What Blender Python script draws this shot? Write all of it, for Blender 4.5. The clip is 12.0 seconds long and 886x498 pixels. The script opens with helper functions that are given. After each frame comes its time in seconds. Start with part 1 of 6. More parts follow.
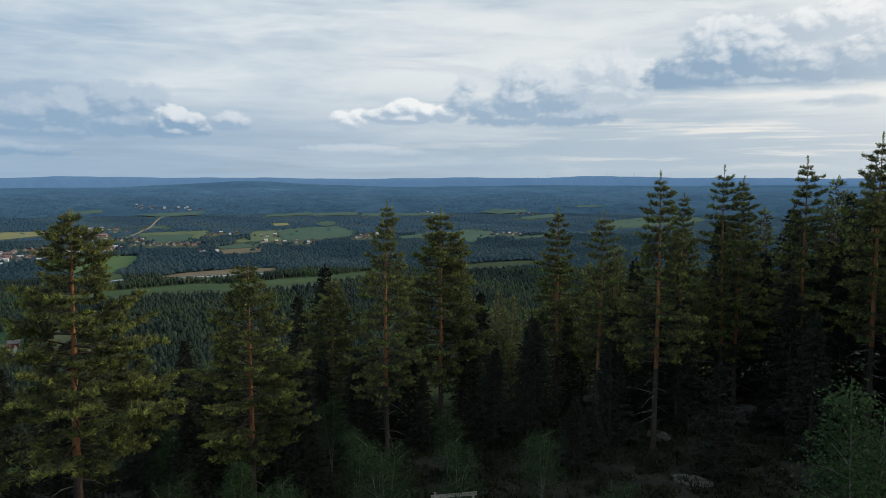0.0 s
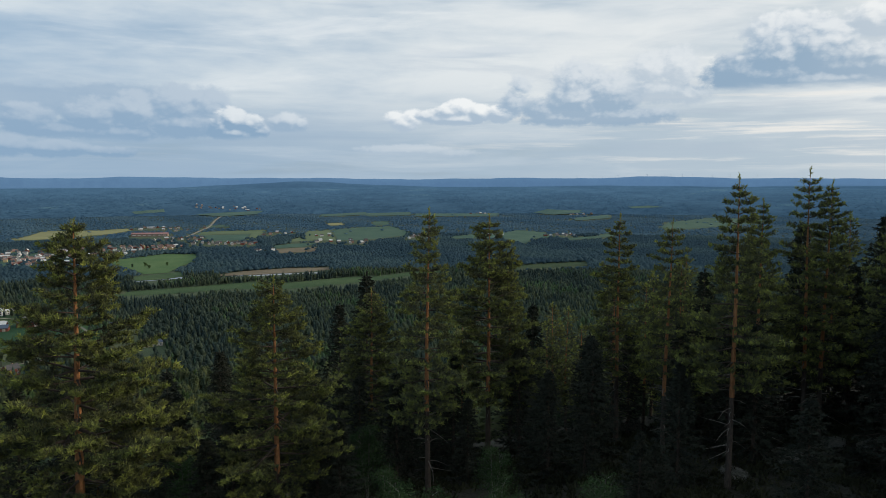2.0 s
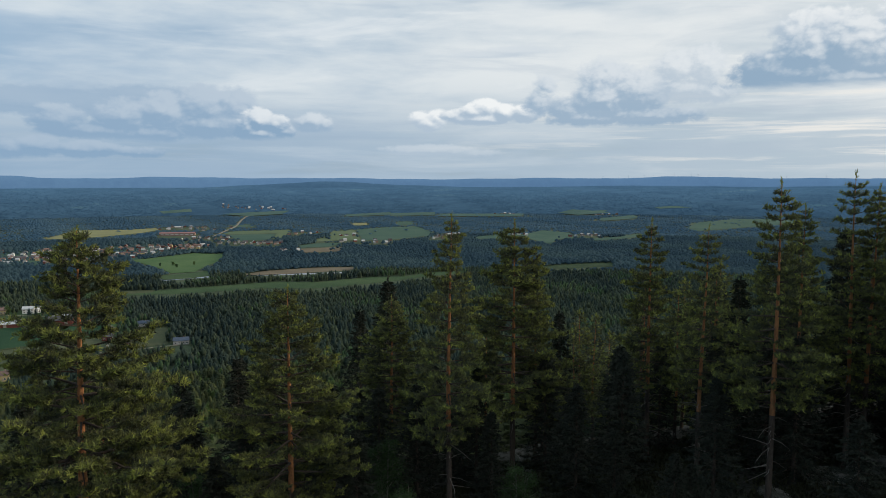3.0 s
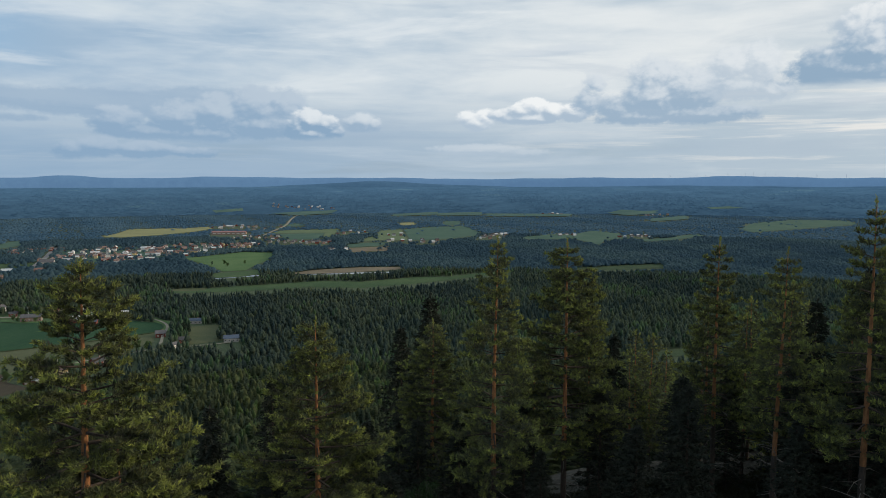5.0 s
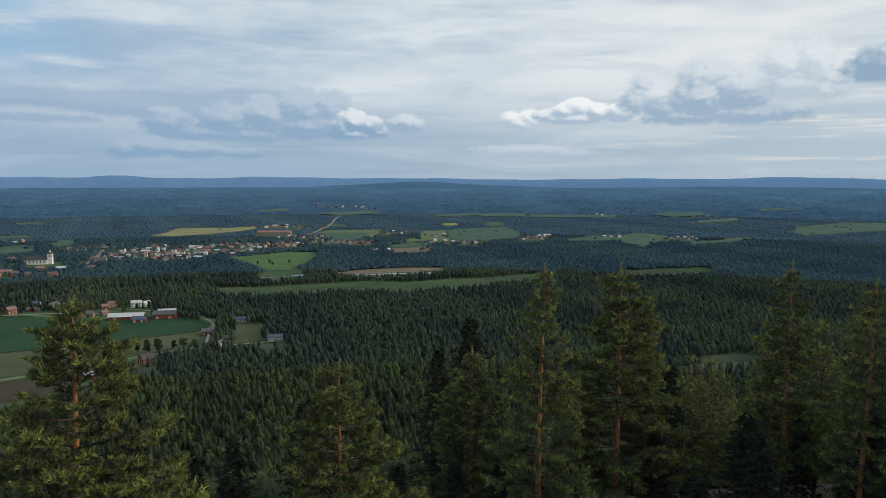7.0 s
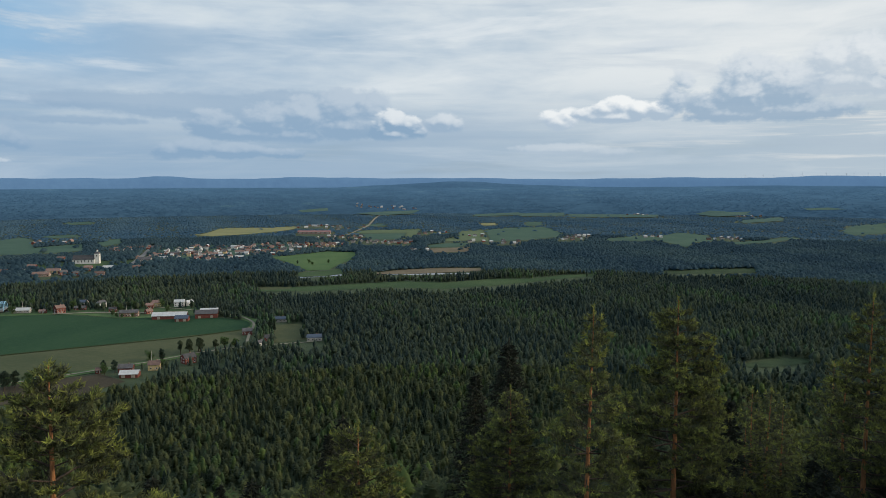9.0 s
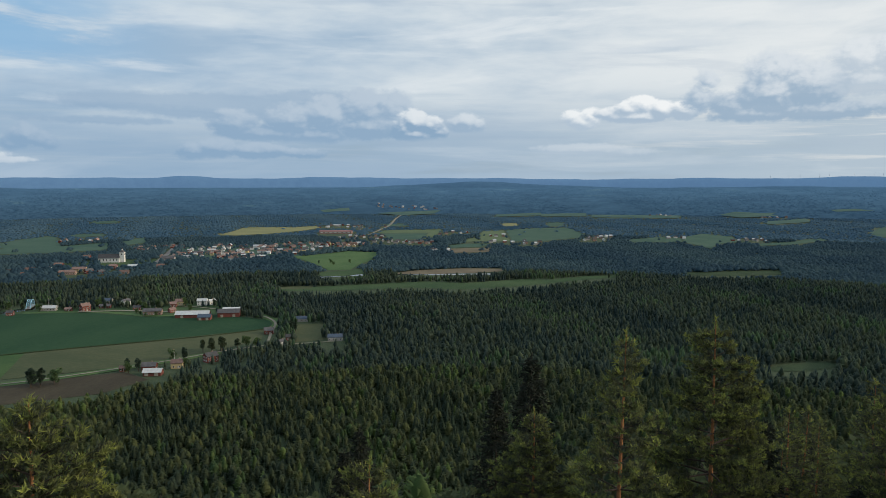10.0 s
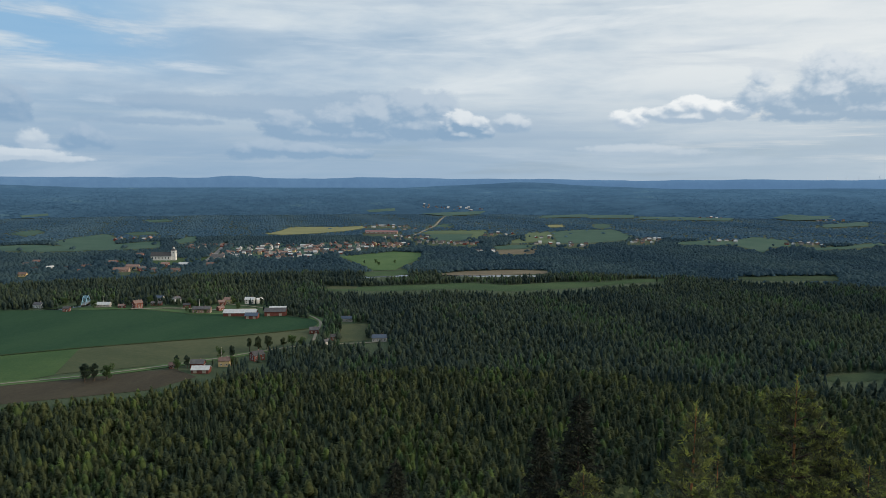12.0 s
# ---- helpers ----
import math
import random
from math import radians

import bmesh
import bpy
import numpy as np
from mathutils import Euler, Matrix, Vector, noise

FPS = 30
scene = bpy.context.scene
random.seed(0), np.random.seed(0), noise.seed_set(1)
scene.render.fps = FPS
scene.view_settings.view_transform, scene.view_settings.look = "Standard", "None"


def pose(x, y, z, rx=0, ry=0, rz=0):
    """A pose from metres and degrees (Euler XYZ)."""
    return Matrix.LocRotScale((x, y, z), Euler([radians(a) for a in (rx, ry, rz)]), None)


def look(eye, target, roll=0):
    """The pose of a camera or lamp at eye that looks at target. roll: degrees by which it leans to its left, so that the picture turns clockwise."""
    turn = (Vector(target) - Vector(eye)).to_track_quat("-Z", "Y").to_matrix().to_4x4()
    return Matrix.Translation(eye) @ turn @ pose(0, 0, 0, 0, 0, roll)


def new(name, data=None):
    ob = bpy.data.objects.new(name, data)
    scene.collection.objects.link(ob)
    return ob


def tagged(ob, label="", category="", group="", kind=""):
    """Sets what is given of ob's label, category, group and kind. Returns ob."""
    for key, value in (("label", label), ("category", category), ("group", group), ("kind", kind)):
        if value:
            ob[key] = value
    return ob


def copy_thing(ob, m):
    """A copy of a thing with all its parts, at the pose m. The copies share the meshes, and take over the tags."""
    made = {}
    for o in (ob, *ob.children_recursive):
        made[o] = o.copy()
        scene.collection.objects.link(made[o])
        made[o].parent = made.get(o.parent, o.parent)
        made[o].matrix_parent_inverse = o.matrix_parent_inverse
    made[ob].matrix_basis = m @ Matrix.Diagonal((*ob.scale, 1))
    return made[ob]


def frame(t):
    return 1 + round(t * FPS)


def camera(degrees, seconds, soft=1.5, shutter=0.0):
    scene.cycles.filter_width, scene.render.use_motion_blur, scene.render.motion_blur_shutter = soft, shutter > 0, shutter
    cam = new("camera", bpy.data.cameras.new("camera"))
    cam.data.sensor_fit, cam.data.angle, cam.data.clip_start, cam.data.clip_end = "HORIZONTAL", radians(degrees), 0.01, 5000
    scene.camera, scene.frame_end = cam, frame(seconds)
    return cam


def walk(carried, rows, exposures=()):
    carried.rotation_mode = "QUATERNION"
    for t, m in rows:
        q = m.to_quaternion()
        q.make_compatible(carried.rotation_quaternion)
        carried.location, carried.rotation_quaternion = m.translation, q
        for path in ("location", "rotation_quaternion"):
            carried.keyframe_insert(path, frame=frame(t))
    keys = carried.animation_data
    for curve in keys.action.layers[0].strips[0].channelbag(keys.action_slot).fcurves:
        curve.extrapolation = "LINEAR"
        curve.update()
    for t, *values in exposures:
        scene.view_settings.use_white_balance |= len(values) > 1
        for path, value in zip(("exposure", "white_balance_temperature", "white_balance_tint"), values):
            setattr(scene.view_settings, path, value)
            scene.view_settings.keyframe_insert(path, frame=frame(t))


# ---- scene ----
cam = camera(62.5, 12.0, 0.8)
PATH = [
    (0, (0.954, -2.508, 167.003), (0.918, -0.517, 166.811), 0.0),
    (0.5, (1.036, -1.453, 166.998), (0.972, 0.537, 166.807), -0.0),
    (1, (1.105, -0.46, 167.031), (1.0, 1.528, 166.839), -0.0),
    (1.5, (1.088, 0.499, 167.078), (0.942, 2.485, 166.886), -0.1),
    (2, (1.116, 1.382, 167.185), (0.936, 3.365, 166.994), -0.0),
    (2.5, (1.058, 2.226, 167.311), (0.845, 4.205, 167.12), -0.1),
    (3, (1.027, 3.042, 167.382), (0.781, 5.018, 167.191), 0.0),
    (5, (0.691, 6.226, 168.145), (0.318, 8.182, 167.953), 0.0),
    (5.5, (0.548, 7.028, 168.331), (0.144, 8.977, 168.138), -0.0),
    (6, (0.47, 7.781, 168.526), (0.037, 9.724, 168.334), 0.0),
    (6.5, (0.379, 8.533, 168.74), (-0.083, 10.469, 168.547), -0.0),
    (7, (0.183, 9.32, 168.932), (-0.304, 11.251, 168.741), 0.1),
    (9, (-0.475, 12.388, 169.92), (-1.063, 14.29, 169.728), -0.1),
    (9.5, (-0.751, 13.234, 170.125), (-1.365, 15.128, 169.933), 0.0),
    (10, (-0.965, 14.087, 170.33), (-1.608, 15.972, 170.138), 0.0),
    (10.5, (-1.16, 14.915, 170.545), (-1.832, 16.788, 170.354), 0.2),
    (11, (-1.37, 15.655, 170.854), (-2.07, 17.518, 170.662), 0.0),
    (11.5, (-1.59, 16.359, 171.17), (-2.321, 18.211, 170.979), 0.0),
    (12, (-1.804, 17.065, 171.477), (-2.562, 18.906, 171.286), 0.2),
]
walk(cam, [(t, look(eye, target, roll)) for t, eye, target, roll in PATH])

# ---- light ----
SUN_AZ, SUN_EL = -76.0, 18.0            # degrees; azimuth to the left of +y
sun_dir = Vector((-math.sin(radians(SUN_AZ)) * math.cos(radians(SUN_EL)),
                  math.cos(radians(SUN_AZ)) * math.cos(radians(SUN_EL)), math.sin(radians(SUN_EL))))
sun = new("sun", bpy.data.lights.new("sun", "SUN"))
sun.data.energy, sun.data.angle, sun.data.color = 2.6, radians(3.0), (1.0, 0.84, 0.62)
sun.rotation_mode = "QUATERNION"
sun.rotation_quaternion = sun_dir.to_track_quat("Z", "Y")
scene.view_settings.exposure = 0.0


class Nodes:
    """Short-hand for a node tree."""

    def __init__(self, tree):
        self.tree = tree
        tree.nodes.clear()

    def add(self, kind, **values):
        n = self.tree.nodes.new(kind)
        for k, v in values.items():
            setattr(n, k, v)
        return n

    def put(self, socket, value):
        if isinstance(value, bpy.types.NodeSocket):
            self.tree.links.new(value, socket)
        else:
            socket.default_value = value

    def math(self, op, a, b=0.0, c=0.0, clamp=False):
        n = self.add("ShaderNodeMath", operation=op, use_clamp=clamp)
        for s, v in zip(n.inputs, (a, b, c)):
            self.put(s, v)
        return n.outputs[0]

    def vec(self, op, a, b=(0, 0, 0)):
        n = self.add("ShaderNodeVectorMath", operation=op)
        self.put(n.inputs[0], a)
        self.put(n.inputs[1], b)
        return n.outputs["Value" if op in ("LENGTH", "DOT_PRODUCT") else "Vector"]

    def noise(self, vector, scale, detail=4.0, rough=0.55, distortion=0.0):
        n = self.add("ShaderNodeTexNoise")
        self.put(n.inputs["Vector"], vector)
        n.inputs["Scale"].default_value = scale
        n.inputs["Detail"].default_value = detail
        n.inputs["Roughness"].default_value = rough
        n.inputs["Distortion"].default_value = distortion
        return n.outputs[0]

    def smooth(self, x, lo, hi, a=0.0, b=1.0):
        n = self.add("ShaderNodeMapRange", interpolation_type="SMOOTHSTEP")
        for s, v in zip(n.inputs, (x, lo, hi, a, b)):
            self.put(s, v)
        return n.outputs[0]

    def mix(self, f, a, b):
        n = self.add("ShaderNodeMix", data_type="RGBA")
        self.put(n.inputs["Factor"], f)
        self.put(n.inputs["A"], (*a, 1) if isinstance(a, tuple) else a)
        self.put(n.inputs["B"], (*b, 1) if isinstance(b, tuple) else b)
        return n.outputs["Result"]


# The sky: blue air, a streaky veil of high cloud, and banks of cumulus low over the valley.
world = bpy.data.worlds.new("sky")
scene.world = world
world.use_nodes = True
W = Nodes(world.node_tree)
sky = W.add("ShaderNodeTexSky", sky_type="NISHITA", sun_disc=False, sun_elevation=radians(SUN_EL),
            sun_rotation=radians(-SUN_AZ), altitude=330, air_density=1.0, dust_density=1.5)
air = W.vec("SCALE", sky.outputs[0])
air.node.inputs["Scale"].default_value = 0.10
coords = W.add("ShaderNodeTexCoord").outputs["Generated"]
sep = W.add("ShaderNodeSeparateXYZ")
W.put(sep.inputs[0], W.vec("NORMALIZE", coords))
dx, dy, dz = sep.outputs
az = W.math("MULTIPLY", W.math("ARCTAN2", W.math("MULTIPLY", dx, -1.0), dy), 57.2958)
el = W.math("MULTIPLY", W.math("ARCSINE", dz), 57.2958)
plane = W.add("ShaderNodeCombineXYZ")
low = W.math("ADD", W.math("MAXIMUM", dz, 0.0), 0.07)
W.put(plane.inputs[0], W.math("DIVIDE", dx, low))
W.put(plane.inputs[1], W.math("DIVIDE", dy, low))
sheet = plane.outputs[0]
flat = W.add("ShaderNodeCombineXYZ")
W.put(flat.inputs[0], az)
W.put(flat.inputs[1], el)
angles = flat.outputs[0]
streak = W.noise(W.vec("MULTIPLY", angles, (0.030, 0.17, 1.0)), 1.0, 5.0, 0.50, 0.25)
veil = W.noise(W.vec("MULTIPLY", sheet, (0.42, 0.60, 1.0)), 1.0, 6.0, 0.55, 0.35)
fine = W.noise(W.vec("MULTIPLY", angles, (0.16, 0.60, 1.0)), 1.0, 8.0, 0.58, 0.3)
cover = W.math("ADD", W.math("MULTIPLY", streak, 0.55), W.math("ADD", W.math("MULTIPLY", veil, 0.30), W.math("MULTIPLY", fine, 0.15)))
towards_sun = W.smooth(W.math("COSINE", W.math("MULTIPLY", W.math("SUBTRACT", az, SUN_AZ), 0.0174533)), -0.72, 0.857)
pale = W.mix(towards_sun, (0.580, 0.652, 0.700), (0.730, 0.752, 0.755))
grey = W.mix(towards_sun, (0.300, 0.425, 0.57), (0.47, 0.545, 0.60))
sheet_colour = W.mix(W.smooth(cover, 0.38, 0.56), grey, pale)
horizon = W.mix(towards_sun, (0.235, 0.355, 0.498), (0.385, 0.472, 0.545))
sheet_colour = W.mix(W.smooth(el, 8.5, 1.5, 0.0, 0.88), sheet_colour, horizon)
thin = W.smooth(W.math("ADD", cover, W.smooth(el, 8.0, 17.0, 0.0, -0.03)), 0.36, 0.46, 0.90, 0.99)
colour = W.mix(thin, air, sheet_colour)
wisp = W.noise(W.vec("MULTIPLY", W.vec("ADD", angles, (63.0, 19.0, 0.0)), (0.050, 0.36, 1.0)), 1.0, 9.0, 0.58, 0.5)
colour = W.mix(W.math("MULTIPLY", W.smooth(wisp, 0.50, 0.70), W.smooth(el, 3.0, 7.0, 0.2, 0.55)), colour, W.mix(towards_sun, (0.64, 0.70, 0.75), (0.86, 0.86, 0.83)))
colour = W.mix(W.math("MULTIPLY", W.smooth(wisp, 0.46, 0.32), 0.30), colour, W.mix(towards_sun, (0.27, 0.38, 0.52), (0.40, 0.47, 0.55)))
# long level streaks low in the sky, creamy towards the sun
bars = W.noise(W.vec("MULTIPLY", W.vec("ADD", angles, (11.0, 3.0, 0.0)), (0.055, 1.05, 1.0)), 1.0, 7.0, 0.62, 0.3)
low_sky = W.math("MULTIPLY", W.smooth(el, 0.3, 1.6), W.smooth(el, 7.5, 5.0))
colour = W.mix(W.math("MULTIPLY", W.math("MULTIPLY", W.smooth(bars, 0.50, 0.66), low_sky), W.smooth(az, 14.0, -24.0, 0.16, 0.85)), colour, W.mix(towards_sun, (0.46, 0.53, 0.58), (0.80, 0.775, 0.73)))
colour = W.mix(W.math("MULTIPLY", W.math("MULTIPLY", W.smooth(bars, 0.48, 0.34), low_sky), 0.35), colour, W.mix(towards_sun, (0.27, 0.38, 0.51), (0.40, 0.47, 0.55)))
gap = W.math("MULTIPLY", W.math("MULTIPLY", W.smooth(az, 36.0, 50.0), W.smooth(el, 6.5, 9.0)), W.smooth(W.math("ADD", cover, W.math("MULTIPLY", W.math("SUBTRACT", wisp, 0.5), 1.3)), 0.62, 0.42, 0.0, 0.85))
colour = W.mix(gap, colour, (0.22, 0.41, 0.62))


# heaped clouds: rounded bulges at three scales, and the same field a little nearer the sun for the light on them
def bulges(p):
    big = W.math("ABSOLUTE", W.math("SUBTRACT", W.noise(W.vec("MULTIPLY", p, (0.34, 0.52, 1.0)), 1.0, 3.0, 0.5, 0.0), 0.5))
    mid = W.math("ABSOLUTE", W.math("SUBTRACT", W.noise(W.vec("MULTIPLY", W.vec("ADD", p, (17.0, 5.0, 0.0)), (0.85, 1.15, 1.0)), 1.0, 3.0, 0.5, 0.0), 0.5))
    small = W.noise(W.vec("MULTIPLY", W.vec("ADD", p, (3.0, 41.0, 0.0)), (1.5, 2.1, 1.0)), 1.0, 6.0, 0.62, 0.1)
    soft = W.math("ADD", W.math("MULTIPLY", big, 1.7), W.math("MULTIPLY", mid, 1.2))
    return W.math("ADD", soft, W.math("MULTIPLY", W.math("SUBTRACT", small, 0.5), 0.80)), W.math("ADD", soft, W.math("MULTIPLY", W.math("SUBTRACT", small, 0.5), 0.22))


TO_SUN = (-0.30, 0.34, 0.0)
angles_lit = W.vec("ADD", angles, TO_SUN)
bulge, bulge_soft = bulges(angles)
bulge_lit = bulges(angles_lit)[1]
base_wave = W.math("MULTIPLY", W.math("SUBTRACT", fine, 0.5), 1.5)


def heap(p, lobes):
    """How deep p lies in a heap of rounded lobes, in degrees."""
    shape = None
    for l_az, l_el, r_az, r_el in lobes:
        q = W.vec("MULTIPLY", W.vec("SUBTRACT", p, (l_az, l_el, 0.0)), (1.0 / r_az, 1.0 / r_el, 0.0))
        near = W.math("MULTIPLY", W.math("SUBTRACT", 1.0, W.vec("LENGTH", q)), (r_az * r_el) ** 0.5)
        shape = near if shape is None else W.math("SMOOTH_MAX", shape, near, 0.25)
    return shape


def cloud(c_base, c_top, c_edge, ragged, foot_tone, crown_tone, dense, *lobes):
    """Lays one cloud over the sky: base and top (degrees), softness, raggedness, tone of foot and crown, density, lobes."""
    global colour
    size = sum((l[2] * l[3]) ** 0.5 for l in lobes) / len(lobes)
    rag = ragged * min(1.0, 0.35 + 0.55 * size)
    inside_heap = heap(angles, lobes)
    deep = W.math("ADD", inside_heap, W.math("MULTIPLY", W.math("SUBTRACT", bulge, 0.30), rag))
    soft_deep = W.math("ADD", inside_heap, W.math("MULTIPLY", W.math("SUBTRACT", bulge_soft, 0.30), rag))
    lit_deep = W.math("ADD", heap(angles_lit, lobes), W.math("MULTIPLY", W.math("SUBTRACT", bulge_lit, 0.30), rag))
    body = W.smooth(deep, -0.10 - 0.35 * c_edge, 0.06 + 0.45 * c_edge)
    foot = W.smooth(W.math("ADD", el, base_wave), c_base - 0.30 - 0.3 * c_edge, c_base + 0.10 + 0.25 * c_edge)
    body = W.math("MULTIPLY", W.math("MULTIPLY", body, foot), dense)
    side = W.smooth(W.math("SUBTRACT", soft_deep, lit_deep), -0.55 - 0.25 * size, 0.55 + 0.25 * size, -0.75, 0.75)
    rise = W.math("ADD", W.smooth(el, c_base, c_base + 0.85 * (c_top - c_base), -0.38, 0.85), W.math("ADD", side, W.math("MULTIPLY", W.math("SUBTRACT", bulge_soft, 0.42), 0.75)))
    tone = W.smooth(rise, -0.58, 1.30, foot_tone, crown_tone)
    lit = W.mix(tone, W.mix(towards_sun, (0.225, 0.345, 0.49), (0.25, 0.36, 0.48)), W.mix(towards_sun, (0.60, 0.66, 0.71), (0.90, 0.90, 0.88)))
    colour = W.mix(body, colour, lit)


cloud(3.5, 6.6, 1.2, 1.1, 0.06, 0.16, 0.75, (35.9, 5.3, 7.54, 1.06), (41.5, 5.5, 5.76, 0.71), (43.8, 4.1, 5.32, 0.31), (28.6, 6.0, 4.88, 0.71))  # streaky grey sheet over the far bank
cloud(2.8, 6.6, 0.65, 1.0, 0.03, 0.44, 0.95, (34.6, 4.0, 2.04, 1.15), (30.4, 4.4, 2.22, 1.42), (32.5, 3.4, 3.55, 0.71), (27.8, 4.9, 2.0, 1.6), (25.1, 5.5, 2.22, 1.42), (22.9, 5.7, 1.77, 1.11), (24.3, 3.9, 3.1, 0.98), (28.7, 3.3, 2.66, 0.71))  # long grey bank
cloud(1.4, 3.1, 0.3, 0.7, -0.05, 0.34, 0.9, (37.6, 2.0, 1.33, 0.62), (35.7, 2.3, 1.42, 0.8), (33.0, 2.1, 2.22, 0.67), (29.5, 1.9, 1.95, 0.4))  # low row under the bank
cloud(3.1, 5.7, 0.22, 0.75, -0.02, 0.92, 0.97, (21.9, 3.8, 1.06, 0.93), (21.1, 4.4, 1.29, 0.98), (19.9, 4.1, 1.15, 0.8), (19.1, 3.6, 0.89, 0.49), (21.0, 3.4, 2.13, 0.62))  # small round heap
cloud(3.6, 5.2, 0.25, 0.7, 0.12, 0.72, 0.9, (17.9, 4.3, 0.71, 0.49), (17.0, 4.4, 1.02, 0.67), (16.1, 4.1, 0.71, 0.53), (17.3, 3.9, 1.24, 0.44))  # smaller heap beside it
cloud(3.3, 5.4, 0.22, 0.7, 0.3, 1.02, 0.97, (8.9, 4.7, 0.89, 0.62), (7.5, 4.8, 0.89, 0.62), (8.2, 4.3, 1.33, 0.71))  # white heap
cloud(4.1, 6.2, 0.22, 0.75, 0.22, 1.05, 0.97, (6.3, 4.9, 1.11, 0.53), (4.7, 5.2, 1.24, 0.62), (3.6, 5.5, 1.24, 0.71), (2.3, 5.1, 1.24, 0.71), (0.7, 5.0, 1.33, 0.8), (4.2, 4.6, 2.75, 0.53))  # white bank
cloud(3.9, 9.1, 0.75, 1.2, 0.06, 0.62, 0.9, (-0.8, 7.2, 0.93, 0.89), (-0.2, 5.7, 1.33, 1.11), (-2.3, 5.2, 1.86, 1.11), (-5.3, 7.6, 2.31, 1.42), (-5.0, 5.9, 2.66, 1.55), (-7.7, 6.5, 2.66, 1.77), (-8.5, 4.7, 4.43, 0.8), (-4.0, 4.6, 3.37, 0.67))  # tall grey bank
cloud(5.4, 10.1, 0.9, 1.2, 0.25, 0.7, 0.75, (-10.4, 8.2, 2.0, 1.33), (-12.3, 8.3, 1.77, 1.6), (-10.8, 6.4, 2.66, 1.06), (-13.3, 6.1, 1.69, 0.89))  # paler bank behind
cloud(8.9, 13.3, 0.8, 1.3, 0.22, 0.8, 0.85, (-19.9, 10.2, 3.55, 1.42), (-25.0, 10.4, 2.66, 1.24), (-27.3, 10.6, 2.66, 1.51), (-29.0, 9.0, 1.95, 1.77))  # upper heaps
cloud(6.5, 12.5, 0.75, 1.2, 0.0, 0.66, 0.96, (-16.5, 7.6, 2.44, 1.51), (-19.3, 8.6, 2.66, 2.04), (-21.4, 8.9, 2.66, 2.31), (-18.5, 7.2, 4.88, 1.15), (-23.3, 7.6, 2.66, 1.86), (-25.8, 7.5, 3.1, 1.69), (-28.7, 7.6, 3.1, 2.13), (-22.3, 6.8, 8.87, 0.89), (-27.5, 6.5, 6.65, 0.89), (-32.0, 7.8, 4.88, 3.1))  # great dark-footed bank
cloud(5.2, 6.6, 0.6, 0.8, 0.08, 0.4, 0.75, (-28.0, 5.2, 1.86, 0.58), (-25.9, 5.2, 1.42, 0.31))  # flat grey patch
cloud(3.9, 7.4, 0.25, 0.8, 0.0, 0.34, 0.93, (53.3, 5.0, 1.86, 1.33), (53.0, 4.2, 1.86, 0.89), (51.9, 3.8, 0.71, 0.35), (54.9, 4.7, 2.66, 1.86))  # dark cloud at the edge
cloud(2.0, 3.9, 0.35, 0.8, 0.5, 0.95, 0.8, (51.5, 2.6, 1.06, 0.75), (50.9, 2.0, 1.42, 0.44))  # pale tuft
cloud(1.9, 4.4, 0.28, 0.8, 0.0, 0.34, 0.9, (48.3, 3.0, 1.2, 0.84), (47.5, 2.7, 0.98, 0.67), (49.1, 2.3, 0.98, 0.49), (47.0, 2.4, 0.71, 0.58))  # grey tuft
cloud(0.9, 2.6, 0.3, 0.7, 0.6, 0.95, 0.85, (52.1, 1.6, 3.19, 0.4), (49.7, 1.3, 2.31, 0.27), (54.7, 1.6, 3.1, 0.58))  # bright low strip
cloud(8.8, 10.2, 0.8, 0.7, 0.35, 0.55, 0.55, (3.7, 9.4, 3.64, 0.27), (1.4, 9.7, 2.93, 0.35), (10.7, 6.2, 2.75, 0.18), (5.1, 6.2, 2.22, 0.13))  # thin grey lens
cloud(1.5, 3.1, 0.6, 0.8, 0.3, 0.62, 0.55, (8.1, 2.2, 4.08, 0.49), (4.7, 2.0, 2.66, 0.31))  # low grey lens

glare = W.math("MULTIPLY", W.smooth(W.vec("LENGTH", W.vec("SUBTRACT", angles, (SUN_AZ, SUN_EL, 0.0))), 60.0, 8.0), 0.95)
colour = W.mix(glare, colour, (1.25, 1.15, 1.0))
ground_glow = W.smooth(el, -1.0, -6.0)
colour = W.mix(ground_glow, colour, (0.05, 0.06, 0.05))
back = W.add("ShaderNodeBackground")
W.put(back.inputs[0], colour)
back.inputs[1].default_value = 1.12
W.put(W.add("ShaderNodeOutputWorld").inputs[0], back.outputs[0])


